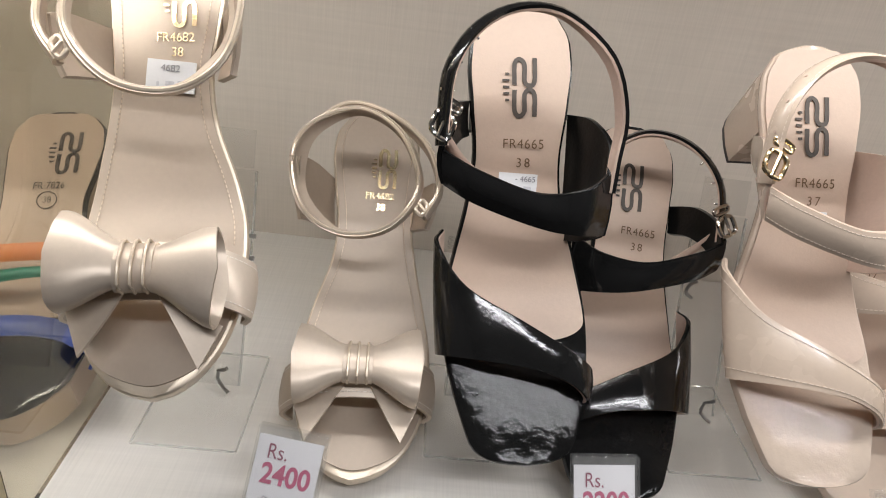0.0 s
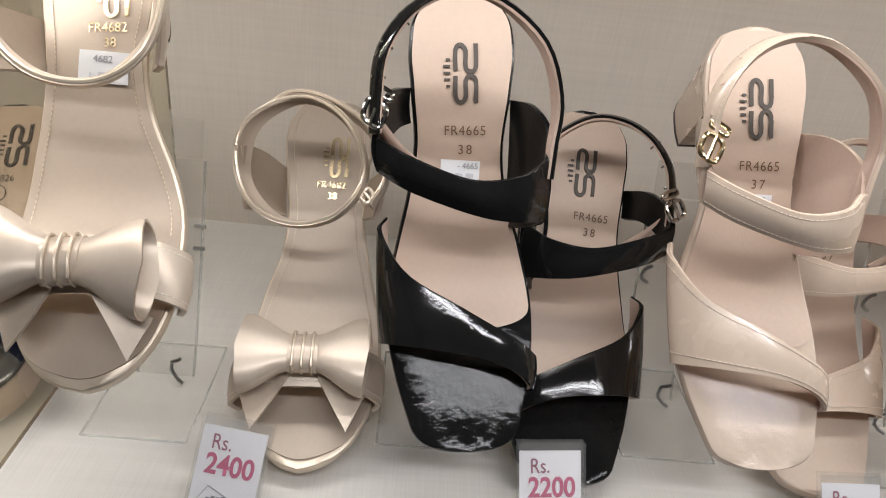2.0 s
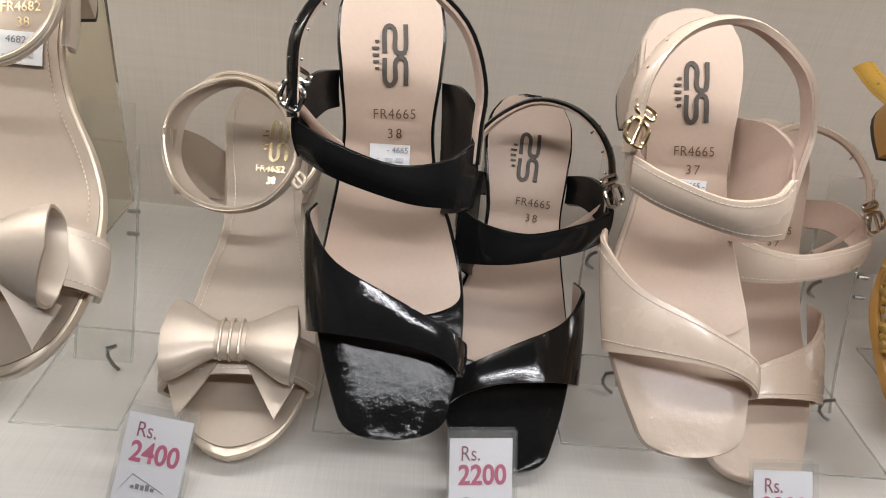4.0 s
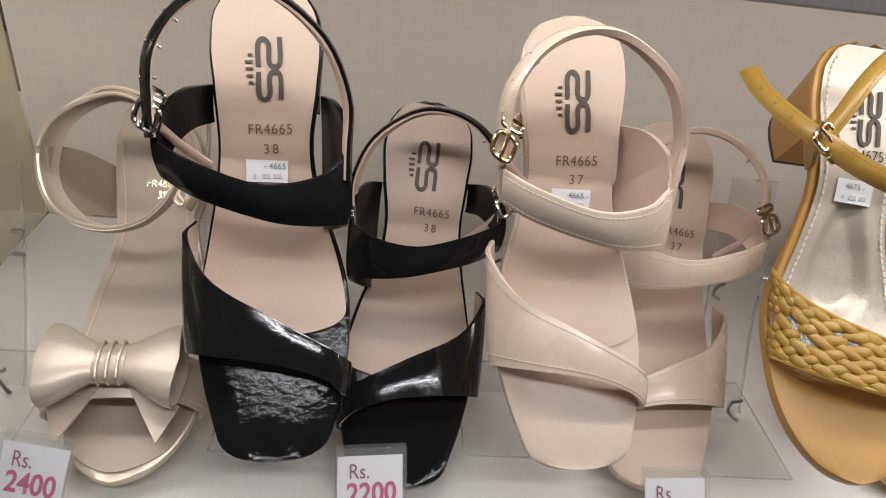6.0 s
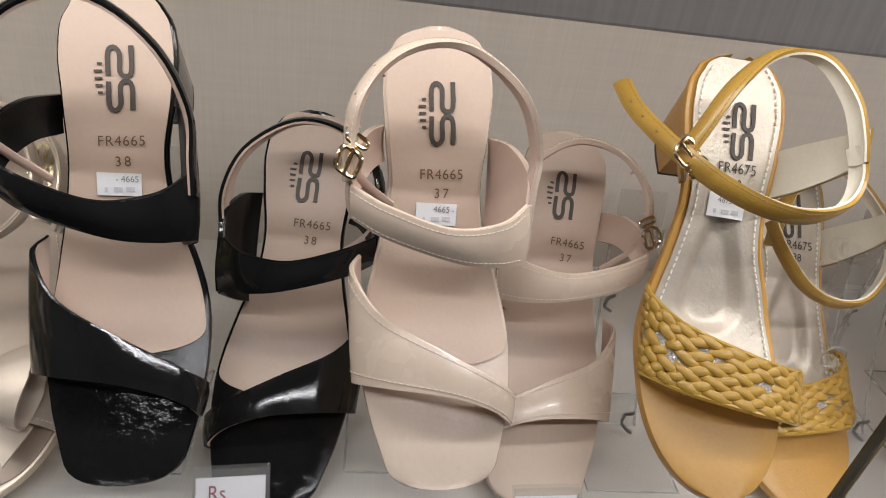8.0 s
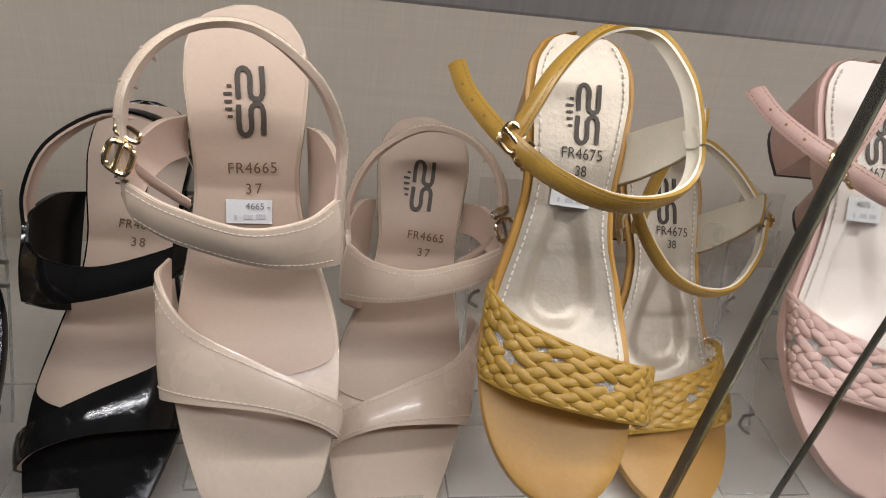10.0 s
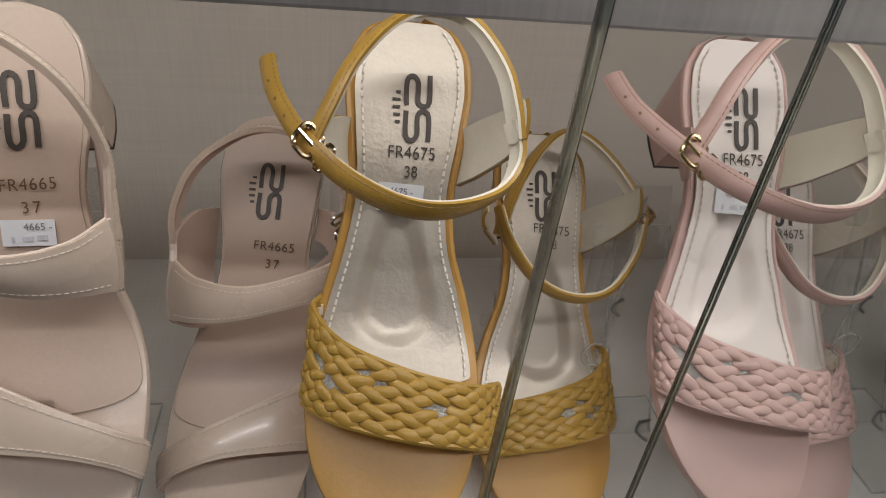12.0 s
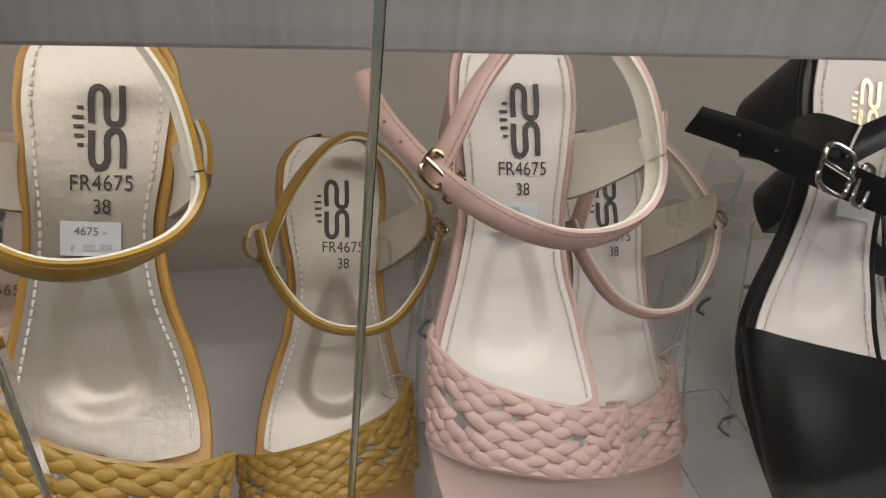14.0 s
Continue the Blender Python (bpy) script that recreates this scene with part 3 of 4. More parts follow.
def acrylic_stand(x, y, lift, reach, tilt=0.0, wide=0.058, post=0, group="acrylic shoe stands"):
    """Base plate on the shelf, clip hinge, leaning upright with a rest on top."""
    t = thing("shoe_stand", "clear acrylic shoe stand with a flat base and grey clip", "shoe stand", group)
    t.matrix_world = pose(x, y, 0.0, 0, 0, tilt)
    w = wide / 2
    g = [part("base_plate", box_bm((-w, -0.052, 0.0006), (w, 0.032, 0.0036), 0.0008), M_ACRYL, t)]
    bm = bmesh.new()
    u = 0.017
    prof = [Vector((0, 0.0, 0.0040)), Vector((0, 0.006, 0.014)), Vector((0, 0.006 + reach * 0.5, lift * 0.5)), Vector((0, 0.006 + reach, lift))]
    line = spline(prof, 14)
    sheet(bm, [[p + Vector((-u, 0, 0)), p, p + Vector((u, 0, 0))] for p in line], 0.0026)
    g.append(part("upright", bm, M_ACRYL, t))
    bm = bmesh.new()
    top = line[-1]
    d = (line[-1] - line[-3]).normalized()
    sheet(bm, [[top + Vector((v, 0, 0)) + d * k for v in (-0.015, 0.0, 0.015)] for k in (0.0015, 0.012, 0.024)], 0.0026)
    g.append(part("rest", bm, M_ACRYL, t))
    bm = bmesh.new()
    tube(bm, [Vector(p) for p in ((-w, -0.052, 0.0021), (w, -0.052, 0.0021), (w, 0.032, 0.0021), (-w, 0.032, 0.0021))], 0.0008, 4, True)
    g.append(part("cut_edge", bm, M_ACRYL_EDGE, t))
    for sd in (-1, 1):
        bm = bmesh.new()
        tube(bm, [p + Vector((sd * u, 0, 0)) for p in line], 0.0009, 5)
        g.append(part("cut_edge", bm, M_ACRYL_EDGE, t))
    bm = bmesh.new()
    pz = line[-3] + Vector((0, -0.006, 0))
    tube(bm, [pz + Vector((-u - 0.010, 0, 0)), pz + Vector((-u + 0.006, 0, 0))], 0.0042, 14)
    g.append(part("peg", bm, M_ACRYL, t, "clear acrylic peg"))
    if post:
        # a side post with a peg and a leaning tube
        g.append(part("side_post", box_bm((0.044, -0.016, 0.0037), (0.0468, 0.012, post + 0.030), 0.0006), M_ACRYL, t))
        bm = bmesh.new()
        tube(bm, [Vector((0.044, -0.0165, z)) for z in (0.004, post * 0.5, post + 0.030)], 0.0009, 5)
        g.append(part("cut_edge", bm, M_ACRYL_EDGE, t))
        g.append(part("foot_plate", box_bm((w + 0.0005, -0.030, 0.0006), (0.062, 0.030, 0.0034), 0.0006), M_ACRYL, t))
        for x0, x1, r in ((0.026, 0.062, 0.0050), (0.020, 0.0262, 0.0075)):
            bm = bmesh.new()
            tube(bm, [Vector((x0, -0.006, post)), Vector((x1, -0.006, post))], r, 16)
            g.append(part("peg", bm, M_ACRYL, t, "clear acrylic peg"))
        bm = bmesh.new()
        tube(bm, [Vector((0.032, -0.012, post - 0.006)), Vector((0.026, -0.030, post * 0.5)), Vector((0.020, -0.048, 0.0040))], 0.0085, 18)
        g.append(part("leaning_tube", bm, M_ACRYL, t))
        bm = bmesh.new()
        tube(bm, [Vector((0.0275 + 0.0085 * math.cos(k * math.tau / 20), -0.0395, post * 0.52 + 0.0085 * math.sin(k * math.tau / 20))) for k in range(20)], 0.0007, 5, True)
        g.append(part("tube_rim", bm, M_ACRYL_EDGE, t))
    if lift > 0.12:
        bm = bmesh.new()
        p = line[-4] + Vector((-u + 0.002, -0.006, 0.0))
        tube(bm, spline([p + Vector(o) for o in ((0.004, 0, 0.007), (0, 0, 0.004), (-0.001, 0, -0.002), (0.004, 0, -0.006))], 12), 0.0012, 7)
        part("clip", bm, M_STEEL, t, "bent grey steel clip")
    for o in g:
        o.visible_shadow = False
    bm = bmesh.new()
    tube(bm, [Vector(c) for c in ((0.0115, -0.004, 0.0205), (0.0095, -0.004, 0.0190), (0.0058, -0.003, 0.0172), (0.0052, -0.003, 0.0110), (0.0060, -0.003, 0.0085), (0.0090, -0.005, 0.0055), (0.0125, -0.007, 0.0042))], 0.0012, 7)
    part("clip", bm, M_STEEL, t, "bent grey steel clip")
    for k in (0.62, 0.72):
        bm = bmesh.new()
        p = line[0].lerp(line[-1], k)
        tube(bm, [p + Vector((u - 0.003, -0.004, 0)), p + Vector((u + 0.0035, -0.004, 0))], 0.0014, 8)
        part("bolt", bm, M_STEEL, t)
    return t


# ---- sandals ----
def slant_sandal(T, H, flip, leather, lining, thread, size_text, metal, label, sticker=None, roll=0.0, sag=1.0, print_at=(0.816, 0.692, 0.652, 0.608)):
    """Patent sandal with a slanted toe strap, an instep band and a buckled ankle loop."""
    t = thing("sandal", label, "sandal", "pairs of display sandals")
    inner = M_SATIN if leather is M_BLACK else lining
    q = Last(T, H, flip, roll, "square")
    t.matrix_world = q.m
    sole(q, M_BLACK_TOE if leather is M_BLACK else M_NUDE_TOE, t, label="glossy patent footbed edge")
    heel_block(q, leather, t, lo=0.80, base=0.86)
    insole(q, M_TAN, t, 0.268, blunt=0.055, slant=-0.03, label="tan leather insole")
    maker_mark(q, M_INK, t, 0.001 * flip, print_at[0], 1.12)
    lettering(q, "FR4665", 0.0070, M_BROWN_INK, t, (0.0005 if flip > 0 else 0.0065) * flip, print_at[1], squeeze=0.94, spacing=1.12)
    lettering(q, size_text, 0.0068, M_BROWN_INK, t, (0.0005 if flip > 0 else 0.0065) * flip, print_at[2], squeeze=0.95, spacing=1.35)
    if sticker:
        bed_plate(q, "price_sticker", M_STICKER, t, -0.002, print_at[3], 0.0205, 0.0110, turn=-3, label="white paper price sticker")
        lettering(q, sticker, 0.0042, M_GREY_INK, t, 0.002, print_at[3] + 0.010, h=0.0030, turn=-3)
        sticker_bars(q, t, -0.002, print_at[3] - 0.010, -3)
    strap(q, "toe_strap", leather, t,
          [(-0.0405, 0.50, -0.005), (-0.0435, 0.475, 0.006), (-0.0305, 0.372, 0.019), (-0.001, 0.275, 0.0215), (0.025, 0.216, 0.0145), (0.0355, 0.190, 0.003), (0.0335, 0.190, -0.006)],
          [(-0.0400, 0.235, -0.005), (-0.0425, 0.225, 0.004), (-0.026, 0.207, 0.0155), (0.003, 0.184, 0.0185), (0.023, 0.156, 0.0125), (0.0325, 0.128, 0.003), (0.0305, 0.125, -0.006)],
          lining=lining, thread=thread, crown=0.0008, edge=leather)
    strap(q, "instep_band", leather, t,
          [(-0.0440, 0.665, 0.037), (-0.0275, 0.634, 0.042), (0.0, 0.597, 0.044), (0.0235, 0.604, 0.040), (0.0370, 0.632, 0.031)],
          [(-0.0425, 0.612, 0.033), (-0.0270, 0.576, 0.038), (0.003, 0.532, 0.040), (0.0210, 0.517, 0.036), (0.0360, 0.512, 0.028)],
          lining=lining, thread=thread, edge=leather)
    strap(q, "quarter", leather, t,
          [(0.0375, 0.632, 0.032), (0.0390, 0.685, 0.027), (0.0335, 0.735, 0.015), (0.0265, 0.765, -0.004)],
          [(0.0365, 0.512, 0.029), (0.0350, 0.500, 0.021), (0.0290, 0.488, 0.011), (0.0240, 0.482, -0.004)], lining=inner)
    strap(q, "quarter", leather, t,
          [(-0.0445, 0.672, 0.038), (-0.0430, 0.715, 0.031), (-0.0360, 0.760, 0.018), (-0.0285, 0.790, -0.004)],
          [(-0.0430, 0.612, 0.034), (-0.0410, 0.655, 0.025), (-0.0350, 0.690, 0.012), (-0.0285, 0.710, -0.004)], lining=inner)
    ribbon(q, "ankle_strap", leather, t,
           [(x, s, h * sag) for x, s, h in [(-0.0445, 0.672, 0.041), (-0.0440, 0.715, 0.044), (-0.0410, 0.795, 0.050), (-0.0285, 0.868, 0.052), (-0.0100, 0.903, 0.052), (0.0105, 0.890, 0.052), (0.0310, 0.812, 0.050), (0.0395, 0.722, 0.040), (0.0385, 0.655, 0.034), (0.0378, 0.600, 0.031)]],
           0.0080, [118, 120, 125, 122, 112, 100, 84, 74, 80, 84], lining=lining, thread=thread, n=40, eyelets=(0.17, 0.24, 0.31), eyelet_mat=M_SILVER if leather is M_BLACK else M_NUDE_LINE)
    ribbon(q, "strap_tail", lining, t, [(-0.0430, 0.690, 0.032 * sag), (-0.0375, 0.668, 0.025 * sag), (-0.0315, 0.648, 0.020 * sag), (-0.0250, 0.628, 0.018 * sag)], 0.0050, 125, n=12)
    buckle(q, t, -0.0450, 0.700, 0.043 * (0.5 + 0.5 * sag), metal, 0.0086, 62, 1.1)
    return t


def braid(grid, rows, cols, skip, rnd, leather, parent):
    """Woven flat thongs over a patch (grid of points and normals): herringbone of puffed strips, over and under in turn."""
    n, m = len(grid), len(grid[0])

    def at(u, v):
        i, j = min(max(u, 0), 1) * (n - 1), min(max(v, 0), 1) * (m - 1)
        a, b = min(int(i), n - 2), min(int(j), m - 2)
        fi, fj = i - a, j - b
        p = grid[a][b].lerp(grid[a + 1][b], fi).lerp(grid[a][b + 1].lerp(grid[a + 1][b + 1], fi), fj)
        nn = (grid[a + 1][b] - grid[a][b]).cross(grid[a][b + 1] - grid[a][b]).normalized()
        return p, nn
    sign = 1 if at(0.5, 0.5)[1].z > 0 else -1
    du, dv = 1.0 / cols, 1.0 / rows
    for r in range(rows):
        up = r % 2 == 0
        for c in range(-1, cols + 1):
            if skip(r, c):
                continue
            uc, vc = (c + (0.5 if up else 0.0) + 0.25) * du, (r + 0.5) * dv
            a = (uc - du * 0.58, min(max(vc - dv * (0.66 if up else -0.66), 0.03), 0.97))
            b = (uc + du * 0.58, min(max(vc + dv * (0.66 if up else -0.66), 0.03), 0.97))
            j = rnd.uniform(-0.06, 0.06)
            rings = []
            for k in range(8):
                f = k / 7
                u, v = a[0] + (b[0] - a[0]) * f, a[1] + (b[1] - a[1]) * f + j * dv * math.sin(math.pi * f)
                if u < -0.02 or u > 1.02:
                    rings = []
                    break
                p, nn = at(u, v)
                p2, _ = at(u + 0.012, v + (b[1] - a[1]) / (b[0] - a[0]) * 0.012)
                d = (p2 - p)
                if d.length < 1e-7:
                    d = at(u, v)[0] - at(u - 0.012, v)[0]
                d.normalize()
                nn = nn * sign
                side = d.cross(nn).normalized()
                wv = 0.00265 * (0.72 + 0.28 * math.sin(math.pi * f)) * (1 + j)
                hh = -0.0014 + 0.0025 * math.sin(math.pi * f) ** 0.8
                c0 = p + nn * hh
                rings.append([c0 + side * wv * w + nn * d for w, d in ((-1, -0.0010), (-0.86, 0.0003), (-0.55, 0.0008), (0, 0.0010), (0.55, 0.0008), (0.86, 0.0003), (1, -0.0010), (0, -0.0014))])
            if rings:
                bm = bmesh.new()
                loft(bm, rings)
                part("thong", bm, leather, parent)


def woven_sandal(T, H, flip, leather, edge_mat, pad, thread, strap_thread, label, seed, sticker=True, roll=0.0, tip=True):
    """Sandal with a braided toe band, a stitched insole and a crossed, buckled ankle strap."""
    t = thing("sandal", label, "sandal", "pairs of display sandals")
    q = Last(T, H, flip, roll, "round", 1.0)
    t.matrix_world = q.m
    sole(q, edge_mat, t, grow=0.0010, dish=0.0055, label="leather-wrapped footbed edge")
    heel_block(q, edge_mat, t, lo=0.78, base=0.80)
    insole(q, pad, t, 0.298, inset=0.0042, blunt=0.022, slant=-0.03, cup=0.0058, rim_at=0.36, label="stitched insole with a toe hollow")
    pad_stitching(q, thread, t, 0.30, inset=0.0062, step=0.0034)
    maker_mark(q, M_INK, t, 0.003 * flip, 0.822, 1.10)
    lettering(q, "FR4675", 0.0082, M_INK, t, (0.001 if flip > 0 else 0.006) * flip, 0.734, squeeze=0.84, spacing=1.05)
    lettering(q, "38", 0.0074, M_INK, t, (0.001 if flip > 0 else 0.006) * flip, 0.698, squeeze=0.85)
    if sticker:
        bed_plate(q, "price_sticker", M_STICKER, t, -0.003, 0.650, 0.0205, 0.0125, turn=-2, label="white paper price sticker")
        lettering(q, "4675 -", 0.0042, M_GREY_INK, t, -0.003, 0.661, h=0.0030, turn=-2)
        sticker_bars(q, t, -0.003, 0.637, -2)
    top = [(-0.0345, 0.440, -0.004), (-0.0375, 0.425, 0.008), (-0.0250, 0.350, 0.019), (0.002, 0.290, 0.0225), (0.0290, 0.270, 0.017), (0.0425, 0.282, 0.006), (0.0400, 0.285, -0.005)]
    bot = [(-0.0365, 0.258, -0.004), (-0.0390, 0.246, 0.004), (-0.0240, 0.208, 0.015), (0.006, 0.178, 0.019), (0.0290, 0.170, 0.013), (0.0385, 0.174, 0.003), (0.0365, 0.174, -0.005)]
    strap(q, "band_backing", M_GLITTER, t, top, bot, crown=0.0012, thick=0.0012, lining=M_CREAM, label="silver glitter backing of the braid")
    n, m = 34, 9
    a, b = spline([q.at(*p) for p in top], n), spline([q.at(*p) for p in bot], n)
    grid = [[p.lerp(r, j / (m - 1)) for j in range(m)] for p, r in zip(a, b)]
    core = q.at(0, 0.26, -0.02)
    for row in grid:
        for j in range(m):
            row[j] = row[j] + (row[j] - core).normalized() * 0.0030
    rnd = random.Random(seed)
    if flip < 0:
        grid = grid[::-1]
    holes = {(3, 3), (4, 3), (4, 1), (2, 5), (5, 4), (4, 7), (3, 8), (4, 10), (5, 9), (3, 11), (5, 1)}
    braid(grid, 9, 14, lambda r, c: (r, c) in holes, rnd, leather, t)
    bm = bmesh.new()
    tube(bm, [r[0] for r in grid], 0.0014, 6)
    part("braid_rim", bm, leather, t)
    bm = bmesh.new()
    tube(bm, [r[-1] for r in grid], 0.0013, 6)
    part("braid_rim", bm, leather, t)
    if tip:
        line = [(-0.0640, 0.900, -0.004), (-0.0600, 0.835, 0.006), (-0.0530, 0.775, 0.018), (-0.0440, 0.722, 0.030), (-0.0270, 0.672, 0.043), (-0.0060, 0.644, 0.052), (0.0140, 0.645, 0.052), (0.0320, 0.672, 0.046), (0.0388, 0.715, 0.042), (0.0358, 0.765, 0.043)]
        lean = [140, 138, 136, 134, 130, 126, 118, 96, 72, 62]
        loop = [(-0.0420, 0.722, 0.030), (-0.0360, 0.772, 0.036), (-0.0265, 0.850, 0.042), (-0.0110, 0.918, 0.043), (0.0060, 0.940, 0.043), (0.0190, 0.918, 0.045), (0.0305, 0.850, 0.046), (0.0355, 0.785, 0.045), (0.0380, 0.735, 0.043)]
        loop_lean = [128, 128, 124, 112, 96, 80, 68, 64, 66]
        knot = (-0.0440, 0.722, 0.032, -40)
    else:
        line = [(0.0340, 0.745, 0.036), (0.0290, 0.680, 0.040), (0.0140, 0.612, 0.042), (-0.0060, 0.580, 0.042), (-0.0260, 0.600, 0.040), (-0.0420, 0.672, 0.036), (-0.0490, 0.748, 0.033)]
        lean = [96, 104, 110, 112, 108, 100, 92]
        loop = [(0.0330, 0.690, 0.034), (0.0270, 0.760, 0.034), (0.0160, 0.855, 0.033), (0.0010, 0.930, 0.031), (-0.0140, 0.948, 0.030), (-0.0300, 0.890, 0.031), (-0.0420, 0.812, 0.032), (-0.0490, 0.748, 0.033)]
        loop_lean = [118, 118, 116, 106, 94, 84, 76, 80]
        knot = (-0.0490, 0.750, 0.034, 50)
    ribbon(q, "front_strap", leather, t, line, 0.0084, lean, lining=M_CREAM, thread=strap_thread, n=44, eyelets=(0.10, 0.17, 0.24) if tip else (), eyelet_mat=M_DARK_THREAD)
    ribbon(q, "ankle_strap", leather, t, loop, 0.0082, loop_lean, lining=M_CREAM, thread=strap_thread, n=44)
    side = 1 if tip else -1
    strap(q, "counter", leather, t,
          [(side * 0.0400, 0.800, 0.048), (side * 0.0375, 0.800, 0.034), (side * 0.0300, 0.795, 0.014), (side * 0.0250, 0.790, -0.004)],
          [(side * 0.0415, 0.735, 0.040), (side * 0.0390, 0.720, 0.027), (side * 0.0300, 0.695, 0.010), (side * 0.0235, 0.680, -0.004)], lining=M_CREAM, n=18)
    strap(q, "counter", leather, t,
          [(-side * 0.0400, 0.735, 0.034), (-side * 0.0385, 0.760, 0.026), (-side * 0.0310, 0.785, 0.012), (-side * 0.0270, 0.800, -0.004)],
          [(-side * 0.0390, 0.705, 0.028), (-side * 0.0375, 0.705, 0.020), (-side * 0.0310, 0.695, 0.008), (-side * 0.0260, 0.690, -0.004)], lining=M_CREAM, n=18)
    buckle(q, t, *knot[:3], M_GOLD, 0.0090 if tip else 0.0075, knot[3], 1.1)
    return t


def bow_sandal(T, H, flip, label, sticker=False, roll=0.0, skew=0.0, mid=0.212):
    """Champagne sandal with a big leather bow and a round ankle strap."""
    t = thing("bow_sandal", label, "sandal", "pairs of display sandals")
    q = Last(T, H, flip, roll, "round")
    t.matrix_world = q.m
    sole(q, M_PIPING, t, label="pale gold footbed edge")
    heel_block(q, M_CHAMP, t, lo=0.83, base=0.62)
    insole(q, M_CHAMP_PAD, t, 0.02, inset=0.0028, blunt=0.06, label="champagne leather insole")
    pad_stitching(q, M_PIPING, t, 0.30, inset=0.0060, step=0.0024, r=0.0003)
    maker_mark(q, M_FOIL, t, 0.008 * flip, 0.818, 1.0)
    lettering(q, "FR4682", 0.0066, M_FOIL, t, 0.004 * flip, 0.735, squeeze=0.9)
    lettering(q, "38", 0.0066, M_FOIL, t, 0.005 * flip, 0.704, squeeze=0.9)
    if sticker:
        bed_plate(q, "price_sticker", M_STICKER, t, 0.002 * flip, 0.655, 0.0230, 0.0150, turn=-6, label="white paper price sticker")
        lettering(q, "4682", 0.0046, M_GREY_INK, t, 0.002 * flip, 0.670, h=0.0030, turn=-6)
        sticker_bars(q, t, 0.002 * flip, 0.640, -6)
    strap(q, "toe_band", M_CHAMP, t,
          [(-0.0375, 0.260, -0.005), (-0.0410, 0.258, 0.006), (-0.026, 0.262, 0.020), (0.0, 0.262, 0.024), (0.026, 0.258, 0.020), (0.0405, 0.250, 0.006), (0.0370, 0.250, -0.005)],
          [(-0.0370, 0.150, -0.005), (-0.0400, 0.150, 0.005), (-0.026, 0.155, 0.018), (0.0, 0.155, 0.022), (0.026, 0.150, 0.018), (0.0395, 0.142, 0.005), (0.0360, 0.142, -0.005)],
          lining=M_CHAMP_PAD, thread=M_THREAD)
    bow = part("bow_knot", box_bm((0, 0, 0), (0.0001, 0.0001, 0.0001)), M_CHAMP, t)
    bow.data = bow_knot(q, mid)
    for side in (-1, 1):
        # a rolled lobe, open at its outer end
        rings_o = []
        for k in range(9):
            f = k / 8
            x = side * (0.0055 + 0.0262 * f)
            half = (0.0092 + 0.0125 * smooth(0, 1, f)) / q.L
            deep = 0.0040 + 0.0065 * f ** 0.8
            row = []
            for j in range(20):
                a = math.tau * j / 20
                u, v = math.cos(a), math.sin(a)
                e = (abs(u) ** 3 + abs(v) ** 3) ** (-1 / 3)
                bend = 0.0025 * f * f
                row.append(q.at(x + side * 0.003 * f * (1 - abs(u)), mid - skew * x + u * e * half, 0.0345 - bend + v * e * deep))
            rings_o.append(row)
        bm = bmesh.new()
        grid = [[rings_o[k][j] for k in range(9)] for j in range(20)]
        sheet(bm, grid, 0.0014, closed=True)
        part("bow_loop", bm, M_CHAMP, bow)
        bm = bmesh.new()
        grid = []
        for k in range(7):
            f = k / 6
            row = []
            for j in range(5):
                g = j / 4
                s = 0.205 - f * (0.150 - 0.085 * g)
                xx = side * (0.003 + f * (0.0215 + 0.0085 * g))
                row.append(q.at(xx, s - 0.212 + mid - skew * xx, 0.0290 - 0.010 * f - 0.002 * math.sin(3 * f)))
            grid.append(row)
        sheet(bm, grid, 0.0013)
        part("bow_tail", bm, M_CHAMP, bow)
    for k in (-1, 0, 1):
        bm = bmesh.new()
        pts = [q.at(k * 0.0036 + 0.0014 * (1 if k > 0 else -1 if k < 0 else 0), mid + c / q.L, 0.0345 + d) for c, d in ((-0.0108, -0.002), (-0.0105, 0.0042), (-0.005, 0.0068), (0.0, 0.0074), (0.005, 0.0068), (0.0105, 0.0042), (0.0108, -0.002))]
        tube(bm, spline(pts, 16), 0.00075, 6)
        part("trim", bm, M_PIPING, bow, "metallic gold trim")
    ring = [(0.0420, 0.726, 0.046), (0.0345, 0.812, 0.048), (0.0095, 0.864, 0.050), (-0.0150, 0.805, 0.050), (-0.0260, 0.690, 0.048), (-0.0105, 0.616, 0.046), (0.0150, 0.598, 0.045), (0.0355, 0.650, 0.045)]
    ribbon(q, "ankle_strap", M_CHAMP, t, ring, [0.013, 0.010, 0.007, 0.007, 0.0075, 0.0075, 0.0085, 0.012], [60, 70, 90, 100, 96, 84, 74, 62], n=56, lining=M_CHAMP_PAD, closed=True, edge=M_PIPING)
    ribbon(q, "ankle_strap", M_CHAMP, t, [(-0.0300, 0.640, 0.044), (-0.0375, 0.690, 0.045), (-0.0330, 0.765, 0.045), (-0.0200, 0.830, 0.046), (0.0, 0.872, 0.048), (0.0190, 0.876, 0.048), (0.0360, 0.815, 0.046)], 0.0075, [100, 96, 90, 84, 84, 84, 84], n=36, lining=M_CHAMP_PAD, edge=M_PIPING)
    strap(q, "counter", M_CHAMP, t, [(0.0425, 0.735, 0.049), (0.0405, 0.760, 0.036), (0.0345, 0.780, 0.018), (0.0255, 0.785, -0.004)], [(0.0385, 0.625, 0.038), (0.0355, 0.632, 0.026), (0.0300, 0.640, 0.012), (0.0235, 0.650, -0.004)], n=20, lining=M_CHAMP_PAD)
